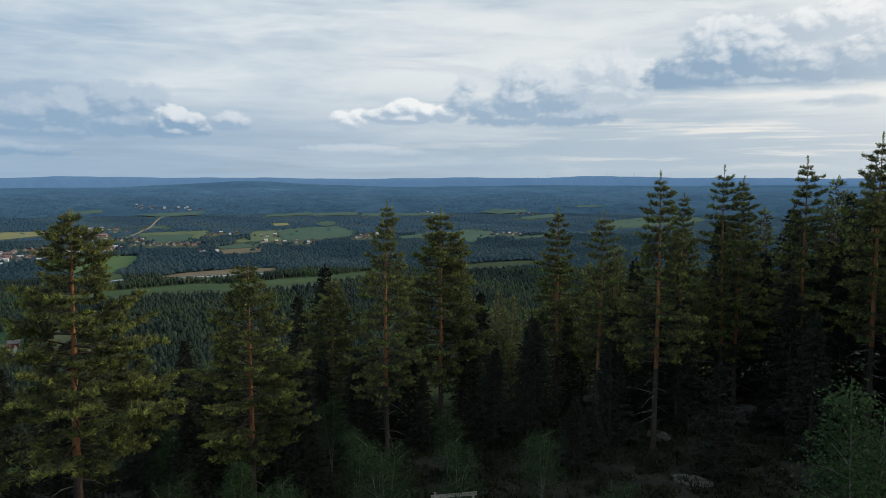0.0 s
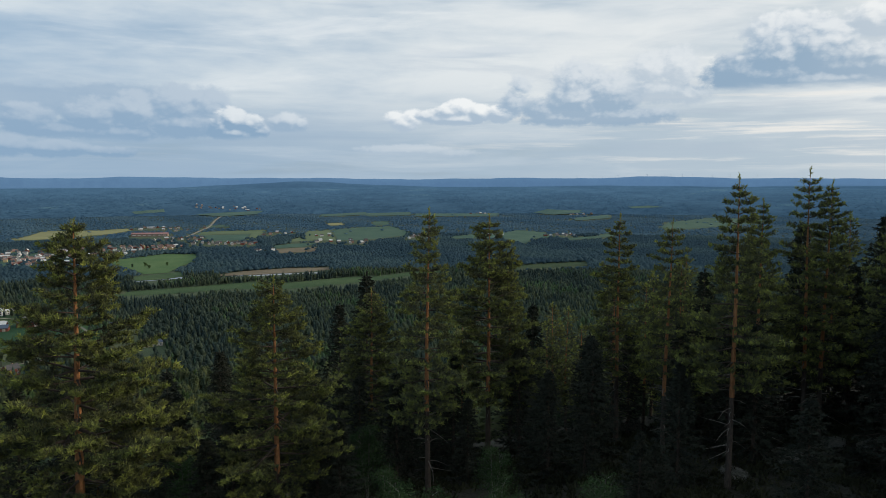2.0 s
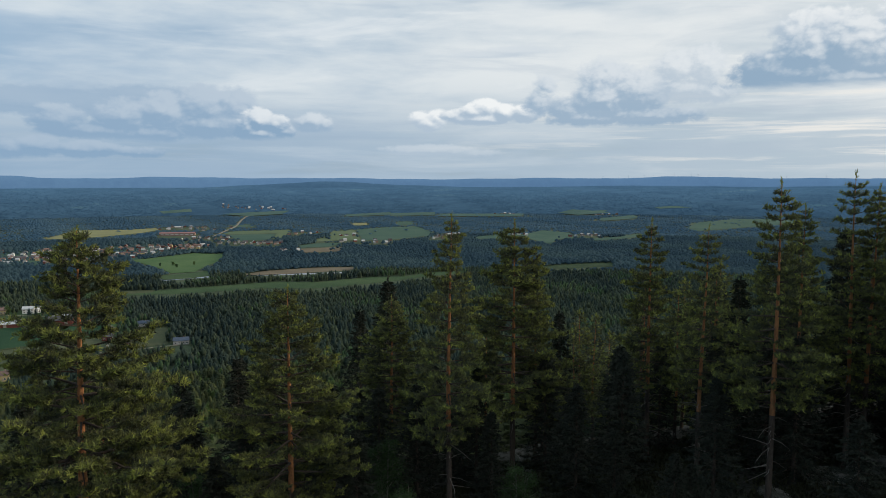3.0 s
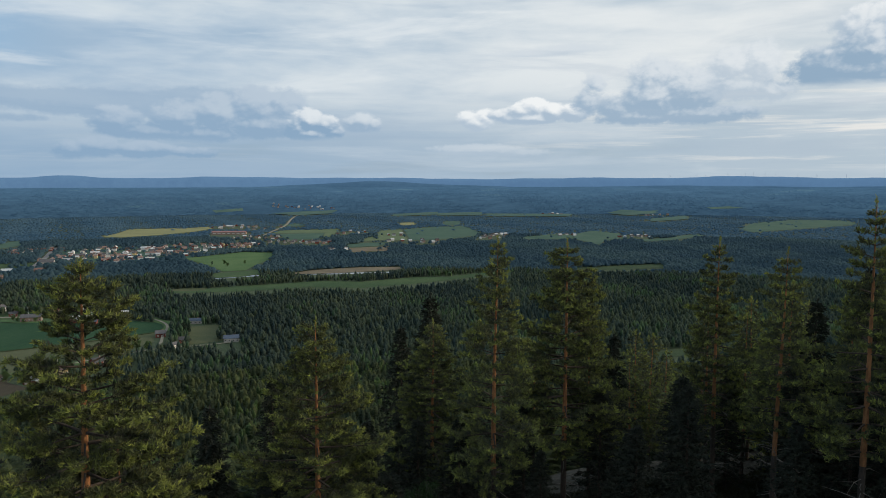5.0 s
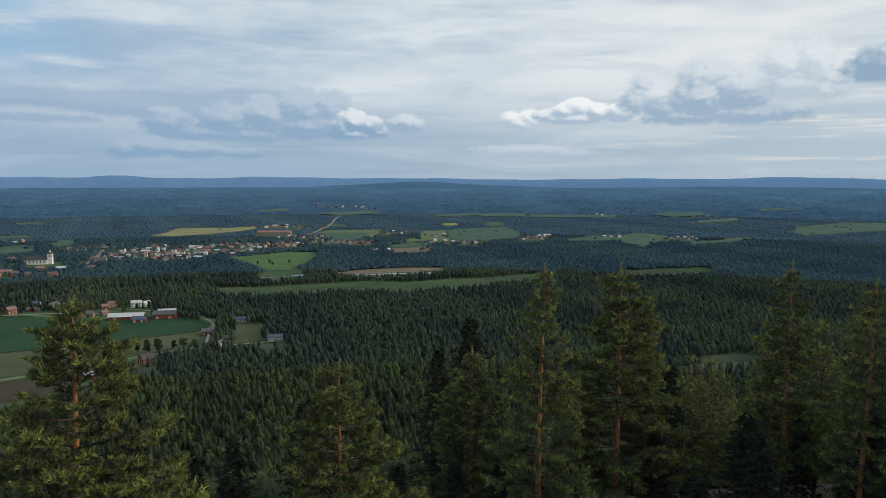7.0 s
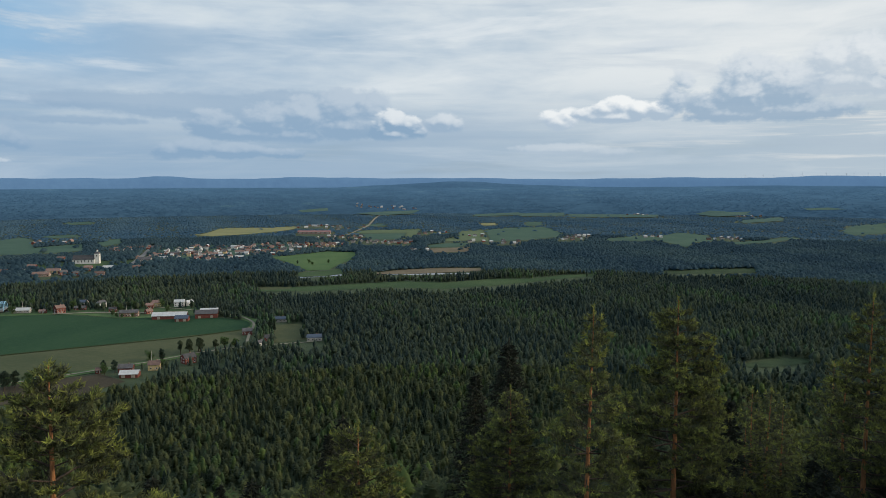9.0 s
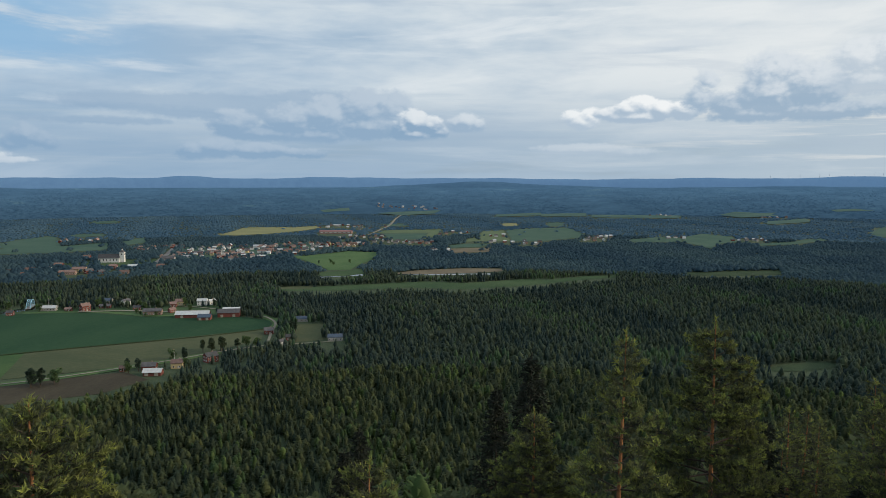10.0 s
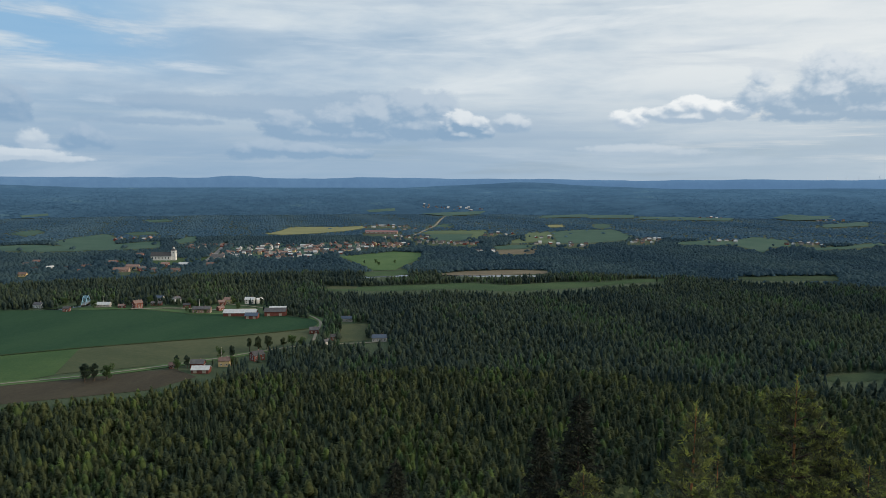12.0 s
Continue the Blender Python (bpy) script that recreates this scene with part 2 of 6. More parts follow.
# ---- materials ----
def surface(name, a, b, scale=1.0, rough=0.9, bump=0.0, fine_scale=None, spec=0.3, tint=None, amount=1.0, stretch=(1, 1, 1), metal=0.0, contrast=(0.35, 0.65), see_through=0.0, random=0.0):
    """A rough surface whose colour drifts between a and b at two scales; tint: an attribute that shifts it towards a third colour."""
    m = bpy.data.materials.new(name)
    m.use_nodes = True
    N = Nodes(m.node_tree)
    p = N.vec("MULTIPLY", N.add("ShaderNodeTexCoord").outputs["Object"], stretch)
    n1 = N.noise(p, scale, 5.0, 0.6)
    n2 = N.noise(p, fine_scale or scale * 7.3, 4.0, 0.65)
    both = N.math("ADD", N.math("MULTIPLY", n1, 0.6), N.math("MULTIPLY", n2, 0.4))
    c = N.mix(N.smooth(both, *contrast), a, b)
    if random:
        hsv = N.add("ShaderNodeHueSaturation")
        info = N.add("ShaderNodeObjectInfo")
        N.put(hsv.inputs["Value"], N.smooth(info.outputs["Random"], 0.0, 1.0, 1.0 - random, 1.0 + random))
        N.put(hsv.inputs["Color"], c)
        c = hsv.outputs[0]
    if tint:
        attr = N.add("ShaderNodeAttribute", attribute_name="tint")
        c = N.mix(N.math("MULTIPLY", attr.outputs["Fac"], amount, clamp=True), c, tint)
    out = N.add("ShaderNodeOutputMaterial")
    bsdf = N.add("ShaderNodeBsdfPrincipled")
    N.put(bsdf.inputs["Base Color"], c)
    bsdf.inputs["Roughness"].default_value = rough
    bsdf.inputs["Specular IOR Level"].default_value = spec
    bsdf.inputs["Metallic"].default_value = metal
    if bump:
        bn = N.add("ShaderNodeBump")
        bn.inputs["Strength"].default_value = min(1.0, bump)
        bn.inputs["Distance"].default_value = 1.0 / scale * 0.25
        N.put(bn.inputs["Height"], both)
        N.put(bsdf.inputs["Normal"], bn.outputs[0])
    shader = bsdf.outputs[0]
    if see_through:
        tr = N.add("ShaderNodeBsdfTranslucent")
        N.put(tr.inputs[0], c)
        mx = N.add("ShaderNodeMixShader")
        mx.inputs[0].default_value = see_through
        N.put(mx.inputs[1], shader)
        N.put(mx.inputs[2], tr.outputs[0])
        shader = mx.outputs[0]
    N.put(out.inputs[0], shader)
    return m


M = {}
M["forest_floor"] = surface("forest_floor", (0.009, 0.010, 0.007), (0.020, 0.020, 0.013), 0.25, 1.0, 0.6, 2.0, tint=(0.042, 0.064, 0.032))
M["heath"] = surface("heath", (0.018, 0.021, 0.014), (0.044, 0.046, 0.025), 0.6, 1.0, 0.8, 6.0, spec=0.05)
M["rock"] = surface("rock", (0.030, 0.034, 0.026), (0.12, 0.118, 0.108), 0.9, 0.95, 0.8, 9.0, spec=0.1)
# tint pales outer needles: fresh shoots, plus sunlit tips painted into the colour
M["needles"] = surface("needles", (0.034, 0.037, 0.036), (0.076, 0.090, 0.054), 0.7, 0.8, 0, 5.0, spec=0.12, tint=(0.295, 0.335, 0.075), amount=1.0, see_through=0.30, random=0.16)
M["dark_needles"] = surface("dark_needles", (0.017, 0.021, 0.018), (0.037, 0.043, 0.031), 0.8, 0.85, 0, 5.0, spec=0.1, see_through=0.2, random=0.15)
M["birch_leaves"] = surface("birch_leaves", (0.020, 0.040, 0.018), (0.050, 0.086, 0.032), 0.9, 0.85, 0, 6.0, spec=0.08, see_through=0.3, random=0.15)
M["pine_bark"] = surface("pine_bark", (0.17, 0.078, 0.034), (0.35, 0.165, 0.070), 1.2, 0.95, 0.8, 14.0, stretch=(1, 1, 0.35))
M["grey_bark"] = surface("grey_bark", (0.030, 0.025, 0.021), (0.088, 0.066, 0.052), 1.5, 0.95, 0.8, 14.0, stretch=(1, 1, 0.3))
M["dead_wood"] = surface("dead_wood", (0.09, 0.08, 0.07), (0.18, 0.165, 0.15), 3.0, 0.9)
M["birch_bark"] = surface("birch_bark", (0.05, 0.045, 0.04), (0.20, 0.19, 0.17), 3.0, 0.8)
M["old_wood"] = surface("old_wood", (0.22, 0.20, 0.17), (0.38, 0.35, 0.30), 4.0, 0.9, 0.4, 30.0, stretch=(0.2, 1, 1))
M["pine_canopy"] = surface("pine_canopy", (0.0506, 0.0781, 0.0604), (0.0817, 0.1086, 0.0684), 0.35, 0.9, 0.5, 1.9, tint=(0.1529, 0.1806, 0.0769), spec=0.08, contrast=(0.36, 0.64), see_through=0.6)
# second canopy of each kind: valley haze painted in as a bluer base
M["pine_canopy_haze"] = surface("pine_canopy_haze", (0.0447, 0.0744, 0.0762), (0.0771, 0.1108, 0.0926), 0.25, 0.9, 0.5, 1.2, tint=(0.1330, 0.1697, 0.0964), spec=0.08, contrast=(0.36, 0.64), see_through=0.6)
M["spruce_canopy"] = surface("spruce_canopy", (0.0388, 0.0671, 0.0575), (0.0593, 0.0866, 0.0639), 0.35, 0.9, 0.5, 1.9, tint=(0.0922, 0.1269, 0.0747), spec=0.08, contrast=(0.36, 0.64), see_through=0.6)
M["spruce_canopy_haze"] = surface("spruce_canopy_haze", (0.0343, 0.0640, 0.0726), (0.0560, 0.0883, 0.0865), 0.25, 0.9, 0.5, 1.2, tint=(0.0803, 0.1193, 0.0936), spec=0.08, contrast=(0.36, 0.64), see_through=0.6)
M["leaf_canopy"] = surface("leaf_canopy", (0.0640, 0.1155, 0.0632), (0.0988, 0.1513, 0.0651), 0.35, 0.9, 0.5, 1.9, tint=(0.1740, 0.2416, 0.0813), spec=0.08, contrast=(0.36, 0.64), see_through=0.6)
M["leaf_canopy_haze"] = surface("leaf_canopy_haze", (0.0566, 0.1102, 0.0799), (0.0933, 0.1543, 0.0881), 0.25, 0.9, 0.5, 1.2, tint=(0.1514, 0.2270, 0.1019), spec=0.08, contrast=(0.36, 0.64), see_through=0.6)
# woods of the plain: distance haze painted into the blue base colours
M["far_canopy_haze"] = surface("far_canopy_haze", (0.048, 0.096, 0.132), (0.068, 0.122, 0.160), 0.012, 0.9, 0, 0.25, tint=(0.098, 0.160, 0.176), spec=0.05, see_through=0.6)
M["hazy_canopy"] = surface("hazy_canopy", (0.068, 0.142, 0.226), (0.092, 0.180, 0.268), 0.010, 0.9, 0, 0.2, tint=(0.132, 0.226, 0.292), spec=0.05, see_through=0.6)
M["crop_green"] = surface("crop_green", (0.020, 0.052, 0.028), (0.031, 0.068, 0.035), 0.012, 0.95, 0.1, 0.35, spec=0.05, stretch=(1.0, 0.25, 1.0))
# far grass: haze over the plain painted into a bluer base colour
M["far_grass_haze"] = surface("far_grass_haze", (0.048, 0.092, 0.072), (0.070, 0.116, 0.086), 0.012, 0.95, 0, 0.15, spec=0.05)
M["grass_light"] = surface("grass_light", (0.040, 0.080, 0.034), (0.062, 0.104, 0.042), 0.02, 0.95, 0.1, 0.4, spec=0.05)
M["grass"] = surface("grass", (0.038, 0.070, 0.036), (0.064, 0.098, 0.048), 0.015, 0.95, 0.1, 0.25, spec=0.05)
M["clearing"] = surface("clearing", (0.030, 0.050, 0.030), (0.050, 0.074, 0.040), 0.05, 0.95, 0.2, 0.5, spec=0.05)
M["lush"] = surface("lush", (0.060, 0.110, 0.048), (0.088, 0.140, 0.060), 0.015, 0.95, 0.1, 0.25, spec=0.05)
M["verge"] = surface("verge", (0.026, 0.040, 0.016), (0.046, 0.062, 0.024), 0.1, 0.95, 0.2, 0.8, spec=0.05)
M["stubble"] = surface("stubble", (0.058, 0.074, 0.042), (0.084, 0.094, 0.054), 0.02, 1.0, 0.1, 0.35, spec=0.05, stretch=(0.4, 1.0, 1.0))
M["straw"] = surface("straw", (0.120, 0.102, 0.074), (0.165, 0.142, 0.104), 0.02, 1.0, 0, 0.3, spec=0.05)
M["ploughed"] = surface("ploughed", (0.048, 0.043, 0.033), (0.068, 0.060, 0.044), 0.03, 1.0, 0.2, 0.5, spec=0.05, stretch=(1.0, 0.3, 1.0))
M["ripe"] = surface("ripe", (0.165, 0.175, 0.088), (0.225, 0.220, 0.108), 0.01, 1.0, 0, 0.15, spec=0.1)
M["half_ripe"] = surface("half_ripe", (0.080, 0.118, 0.066), (0.110, 0.142, 0.078), 0.01, 1.0, 0, 0.15, spec=0.1)
M["gravel"] = surface("gravel", (0.165, 0.155, 0.12), (0.23, 0.215, 0.168), 0.1, 1.0, 0, 1.5)
M["asphalt"] = surface("asphalt", (0.12, 0.12, 0.12), (0.18, 0.18, 0.175), 0.05, 0.9, 0, 1.5)
M["water"] = surface("water", (0.010, 0.016, 0.018), (0.016, 0.022, 0.022), 0.02, 0.06, 0.02, 0.6, spec=0.6)
M["red_paint"] = surface("red_paint", (0.13, 0.042, 0.034), (0.18, 0.062, 0.048), 0.5, 0.9, 0, 5.0, random=0.2)
M["white_paint"] = surface("white_paint", (0.50, 0.50, 0.49), (0.64, 0.64, 0.62), 0.5, 0.8, 0, 5.0)
M["yellow_paint"] = surface("yellow_paint", (0.40, 0.31, 0.16), (0.50, 0.40, 0.22), 0.5, 0.85, 0, 5.0, random=0.15)
M["grey_paint"] = surface("grey_paint", (0.26, 0.25, 0.24), (0.36, 0.35, 0.33), 0.5, 0.85, 0, 5.0, random=0.2)
M["brick_wall"] = surface("brick_wall", (0.21, 0.145, 0.12), (0.29, 0.205, 0.17), 0.6, 0.9, 0, 6.0, random=0.2)
M["tile_roof"] = surface("tile_roof", (0.145, 0.098, 0.088), (0.215, 0.146, 0.128), 0.5, 0.9, 0, 4.0, random=0.25)
M["red_sheet_roof"] = surface("red_sheet_roof", (0.210, 0.105, 0.100), (0.290, 0.155, 0.145), 0.2, 0.7, 0, 2.0)
M["dark_roof"] = surface("dark_roof", (0.045, 0.045, 0.05), (0.085, 0.085, 0.09), 0.5, 0.7, 0, 4.0, random=0.3)
M["blue_roof"] = surface("blue_roof", (0.045, 0.065, 0.10), (0.06, 0.085, 0.125), 0.4, 0.5, 0, 4.0)
M["metal_roof"] = surface("metal_roof", (0.36, 0.38, 0.40), (0.48, 0.50, 0.51), 0.3, 0.55, 0, 3.0)
M["window_glass"] = surface("window_glass", (0.02, 0.025, 0.03), (0.04, 0.045, 0.05), 0.8, 0.1, 0, 3.0, spec=0.6)
M["blue_steel"] = surface("blue_steel", (0.20, 0.40, 0.56), (0.27, 0.48, 0.62), 0.5, 0.5, 0, 3.0)
M["turbine_white"] = surface("turbine_white", (0.50, 0.55, 0.60), (0.56, 0.60, 0.65), 0.2, 0.6, 0, 1.0)


# meadow colour for the farthest fields, blued by painted haze
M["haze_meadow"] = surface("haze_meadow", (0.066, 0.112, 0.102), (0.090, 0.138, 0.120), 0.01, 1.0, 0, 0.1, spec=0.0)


def haze_glow_land(name, wood, glade, glow, glow_far, r0, r1):
    """Land so far off that haze is painted in: blue emission, growing with distance."""
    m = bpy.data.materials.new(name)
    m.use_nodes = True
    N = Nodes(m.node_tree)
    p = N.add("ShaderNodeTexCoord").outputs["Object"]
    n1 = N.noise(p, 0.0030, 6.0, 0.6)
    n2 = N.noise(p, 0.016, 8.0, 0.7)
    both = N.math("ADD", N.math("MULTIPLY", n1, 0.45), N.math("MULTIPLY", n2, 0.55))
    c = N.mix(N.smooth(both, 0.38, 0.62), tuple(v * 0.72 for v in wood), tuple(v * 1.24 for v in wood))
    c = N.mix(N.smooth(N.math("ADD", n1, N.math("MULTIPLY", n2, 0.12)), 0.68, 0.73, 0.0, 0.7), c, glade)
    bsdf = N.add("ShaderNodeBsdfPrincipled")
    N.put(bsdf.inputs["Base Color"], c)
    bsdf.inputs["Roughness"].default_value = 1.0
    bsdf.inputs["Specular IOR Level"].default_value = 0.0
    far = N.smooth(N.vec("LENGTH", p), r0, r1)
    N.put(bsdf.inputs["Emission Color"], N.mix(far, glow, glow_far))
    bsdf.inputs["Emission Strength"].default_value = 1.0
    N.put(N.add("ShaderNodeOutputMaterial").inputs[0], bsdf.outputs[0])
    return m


# bluish base colours and the last two glow colours paint in the haze
M["far_plain"] = haze_glow_land("far_plain", (0.034, 0.064, 0.090), (0.066, 0.112, 0.116), (0.014, 0.034, 0.062), (0.036, 0.080, 0.140), 3400.0, 4650.0)
M["far_wood"] = haze_glow_land("far_wood", (0.032, 0.062, 0.084), (0.036, 0.066, 0.084), (0.014, 0.034, 0.062), (0.036, 0.080, 0.140), 3400.0, 4650.0)
M["far_hill"] = haze_glow_land("far_hill", (0.030, 0.054, 0.072), (0.034, 0.060, 0.074), (0.030, 0.070, 0.128), (0.048, 0.106, 0.192), 4650.0, 4850.0)
M["skyline_hill"] = haze_glow_land("skyline_hill", (0.03, 0.05, 0.065), (0.04, 0.06, 0.075), (0.078, 0.158, 0.285), (0.100, 0.194, 0.335), 4800.0, 4950.0)


# ---- building helpers ----
def mesh_of(name, V, T, tint=None, material=None, smooth=False):
    """A mesh from arrays of points and triangles."""
    me = bpy.data.meshes.new(name)
    V, T = np.asarray(V, np.float32), np.asarray(T, np.int32)
    me.vertices.add(len(V))
    me.vertices.foreach_set("co", V.ravel())
    me.loops.add(T.size)
    me.loops.foreach_set("vertex_index", T.ravel())
    me.polygons.add(len(T))
    me.polygons.foreach_set("loop_start", np.arange(0, T.size, 3, dtype=np.int32))
    if smooth:
        me.polygons.foreach_set("use_smooth", np.ones(len(T), bool))
    me.update(calc_edges=True)
    if tint is not None:
        me.attributes.new("tint", "FLOAT", "POINT").data.foreach_set("value", np.asarray(tint, np.float32))
    if material:
        me.materials.append(material)
    return me


def under(name, me, parent=None, label=""):
    ob = new(name, me)
    ob.parent = parent
    if label:
        ob["label"] = label
    return ob


def part(name, bm, material, parent, label=""):
    """Links a bmesh as one mesh object under a thing or a part."""
    me = bpy.data.meshes.new(name)
    bm.to_mesh(me)
    bm.free()
    me.materials.append(material)
    return under(name, me, parent, label)


def box(bm, c, s, turn=0.0):
    m = Matrix.Translation(c) @ Matrix.Rotation(turn, 4, "Z") @ Matrix.Diagonal((*s, 1))
    return bmesh.ops.create_cube(bm, size=1.0, matrix=m)


def beam(bm, a, b, w, h=None, sides=4):
    """A bar from a to b."""
    a, b = Vector(a), Vector(b)
    q = (b - a).to_track_quat("Z", "Y").to_matrix().to_4x4()
    m = Matrix.Translation((a + b) / 2) @ q @ Matrix.Diagonal((w, h or w, (b - a).length, 1))
    if sides == 4:
        bmesh.ops.create_cube(bm, size=1.0, matrix=m)
    else:
        bmesh.ops.create_cone(bm, cap_ends=True, segments=sides, radius1=0.5, radius2=0.5, depth=1.0, matrix=m)


# ---- the lie of the land ----
def ground_z(x, y):
    """Height of the land: a wooded hilltop whose edge runs across the view, a steep flank, and the valley floor at 0."""
    x, y = np.asarray(x, float), np.asarray(y, float)
    s = (y - 42.0 - 0.45 * x) * 0.912
    top = 152.4 + 0.03 * np.clip(x, -40, 120) + 0.5 * np.sin(x * 0.19 + 1.0) * np.cos(y * 0.17) + 0.25 * np.sin(x * 0.6 + y * 0.45)
    drop = 9.0 * np.log1p(np.exp(np.clip((s - 6.0) / 9.0, -40, 60))) * 0.52
    z = top - drop
    k = 9.0
    z = k * np.log1p(np.exp(np.clip(z / k, -60, 60)))
    return np.where(z < 0.6, 0.0, z)


HILL = 167.0


def far_z(r):
    """Beyond 3.5 km the plain lies closer than it is, and so climbs to keep its place below the eye."""
    d = 3500.0 * np.exp((r - 3500.0) / 1200.0 * math.log(4.2))
    return np.where(r > 3500.0, HILL * (1.0 - r / d), 0.0)


def land(name, r0, r1, rings, spokes, height, material, growth=None):
    radii = np.geomspace(r0, r1, rings)
    ang = np.linspace(0, 2 * np.pi, spokes, endpoint=False)
    R, A = np.meshgrid(radii, ang, indexing="ij")
    X, Y = -np.sin(A) * R, np.cos(A) * R
    V = np.stack([X, Y, height(X, Y)], -1).reshape(-1, 3)
    i, j = np.meshgrid(np.arange(rings - 1), np.arange(spokes), indexing="ij")
    a, b = (i * spokes + j).ravel(), (i * spokes + (j + 1) % spokes).ravel()
    c, d = a + spokes, b + spokes
    T = np.concatenate([np.stack([a, d, b], 1), np.stack([a, c, d], 1)])
    if r0 < 2:
        T = np.concatenate([T, np.stack([np.full(spokes - 2, 0), np.arange(1, spokes - 1), np.arange(2, spokes)], 1)])
    return tagged(new(name, mesh_of(name, V, T, np.clip((125.0 - V[:, 2]) / 60.0, 0, 1), material, True)), kind="structure")


tagged(land("ground", 1.0, 3660.0, 192, 260, ground_z, M["forest_floor"]), "dark forest floor of moss and heath on hill and valley", "ground")
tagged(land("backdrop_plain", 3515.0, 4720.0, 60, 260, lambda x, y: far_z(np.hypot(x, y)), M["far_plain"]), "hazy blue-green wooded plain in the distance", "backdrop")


def ridge(name, r, depth, crest, material, label):
    """A long hill: its crest by azimuth, sloping down towards the viewer."""
    n, rows = 720, 7
    A = np.linspace(-np.pi, np.pi, n, endpoint=False)
    top = crest(np.degrees(A))
    V = []
    for k in range(rows):
        f = k / (rows - 1)
        rr = r - depth * (1 - f)
        z = top * math.sin(f * math.pi / 2) ** 0.8 + 60.0 * (1 - f)
        V.append(np.stack([-np.sin(A) * rr, np.cos(A) * rr, z], -1))
    V = np.concatenate(V)
    i, j = np.meshgrid(np.arange(rows - 1), np.arange(n), indexing="ij")
    a, b = (i * n + j).ravel(), (i * n + (j + 1) % n).ravel()
    T = np.concatenate([np.stack([a, a + n, b + n], 1), np.stack([a, b + n, b], 1)])
    return tagged(new(name, mesh_of(name, V, T, None, material, True)), label, "backdrop", kind="structure")


def wave(a, *terms):
    return sum(w * np.sin(a * f + p) for w, f, p in terms)


def hump(a, c, w, h):
    return h * np.exp(-((a - c) / w) ** 2)


def crest_near(a):
    return 100 + wave(a, (2.5, 0.31, 2.0), (1.2, 0.9, 1.0), (0.6, 2.3, 0.4)) + hump(a, 16.5, 4.0, 38) + hump(a, 10.5, 5.0, 22) + hump(a, 22.5, 3.5, 14) + hump(a, 55.0, 6.0, 30) + hump(a, -9.0, 8.0, 20) + hump(a, -26.0, 8.0, 22)


def crest_far(a):
    return 162 + wave(a, (2.4, 0.55, 0.3), (1.5, 1.3, 2.0), (0.8, 3.1, 0.0), (0.45, 6.7, 1.0)) + hump(a, 54, 8, 10) + hump(a, 43, 3, 9) + hump(a, 38, 2.2, 17) + hump(a, 28.5, 4, 13) + hump(a, 19, 5, 8) + hump(a, -2, 3, 9) + hump(a, -12, 4.5, 16) + hump(a, -24, 6, 3)


ridge("backdrop_ridge", 4790.0, 130.0, crest_near, M["far_hill"], "low dark blue forested ridge in haze across the plain")
ridge("backdrop_skyline", 4900.0, 90.0, crest_far, M["skyline_hill"], "pale blue hazy hills along the horizon")


# ---- fields, roads, river ----
FIELDS = []


def patch(name, pts, z, material, label, category):
    bm = bmesh.new()
    bm.faces.new([bm.verts.new((x, y, z + float(far_z(math.hypot(x, y))))) for x, y in pts])
    bmesh.ops.triangulate(bm, faces=bm.faces)
    bmesh.ops.recalc_face_normals(bm, faces=bm.faces)
    if bm.faces and next(iter(bm.faces)).normal.z < 0:
        bmesh.ops.reverse_faces(bm, faces=bm.faces)
    return tagged(part(name, bm, material, None), label, category, kind="structure")


def field(mat, text, *pts):
    FIELDS.append((mat, text, list(pts)))
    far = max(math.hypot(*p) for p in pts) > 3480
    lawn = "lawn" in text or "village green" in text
    # far fields swap to the materials that have haze painted in
    patch("field", pts, 2.0 if far else 0.2 if lawn else 0.30 + 0.012 * len(FIELDS), M["haze_meadow" if far else "far_grass_haze" if max(math.hypot(*p) for p in pts) > 1900 and mat.startswith("grass") else mat], text, "field")


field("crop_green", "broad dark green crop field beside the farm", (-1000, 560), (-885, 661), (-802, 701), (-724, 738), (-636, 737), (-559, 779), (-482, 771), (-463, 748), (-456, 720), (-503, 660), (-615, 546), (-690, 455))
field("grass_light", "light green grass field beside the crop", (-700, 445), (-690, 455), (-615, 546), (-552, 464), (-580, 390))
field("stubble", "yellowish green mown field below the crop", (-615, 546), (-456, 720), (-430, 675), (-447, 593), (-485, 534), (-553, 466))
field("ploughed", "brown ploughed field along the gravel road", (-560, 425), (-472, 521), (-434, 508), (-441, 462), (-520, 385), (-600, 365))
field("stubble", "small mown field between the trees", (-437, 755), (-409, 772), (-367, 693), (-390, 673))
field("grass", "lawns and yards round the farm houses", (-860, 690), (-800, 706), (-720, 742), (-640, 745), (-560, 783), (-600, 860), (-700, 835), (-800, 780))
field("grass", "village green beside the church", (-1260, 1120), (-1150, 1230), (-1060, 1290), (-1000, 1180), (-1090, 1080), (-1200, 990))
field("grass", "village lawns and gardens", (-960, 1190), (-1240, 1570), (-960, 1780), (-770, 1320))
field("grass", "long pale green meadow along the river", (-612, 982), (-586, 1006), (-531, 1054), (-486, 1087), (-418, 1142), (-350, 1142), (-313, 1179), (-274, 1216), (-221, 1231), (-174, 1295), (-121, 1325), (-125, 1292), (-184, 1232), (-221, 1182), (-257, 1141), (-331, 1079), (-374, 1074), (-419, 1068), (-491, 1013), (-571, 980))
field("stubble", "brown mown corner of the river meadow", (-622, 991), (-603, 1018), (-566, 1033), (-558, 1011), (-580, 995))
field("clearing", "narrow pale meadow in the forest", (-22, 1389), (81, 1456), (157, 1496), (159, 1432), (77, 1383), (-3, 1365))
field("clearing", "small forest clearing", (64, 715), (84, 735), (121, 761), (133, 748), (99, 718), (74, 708))
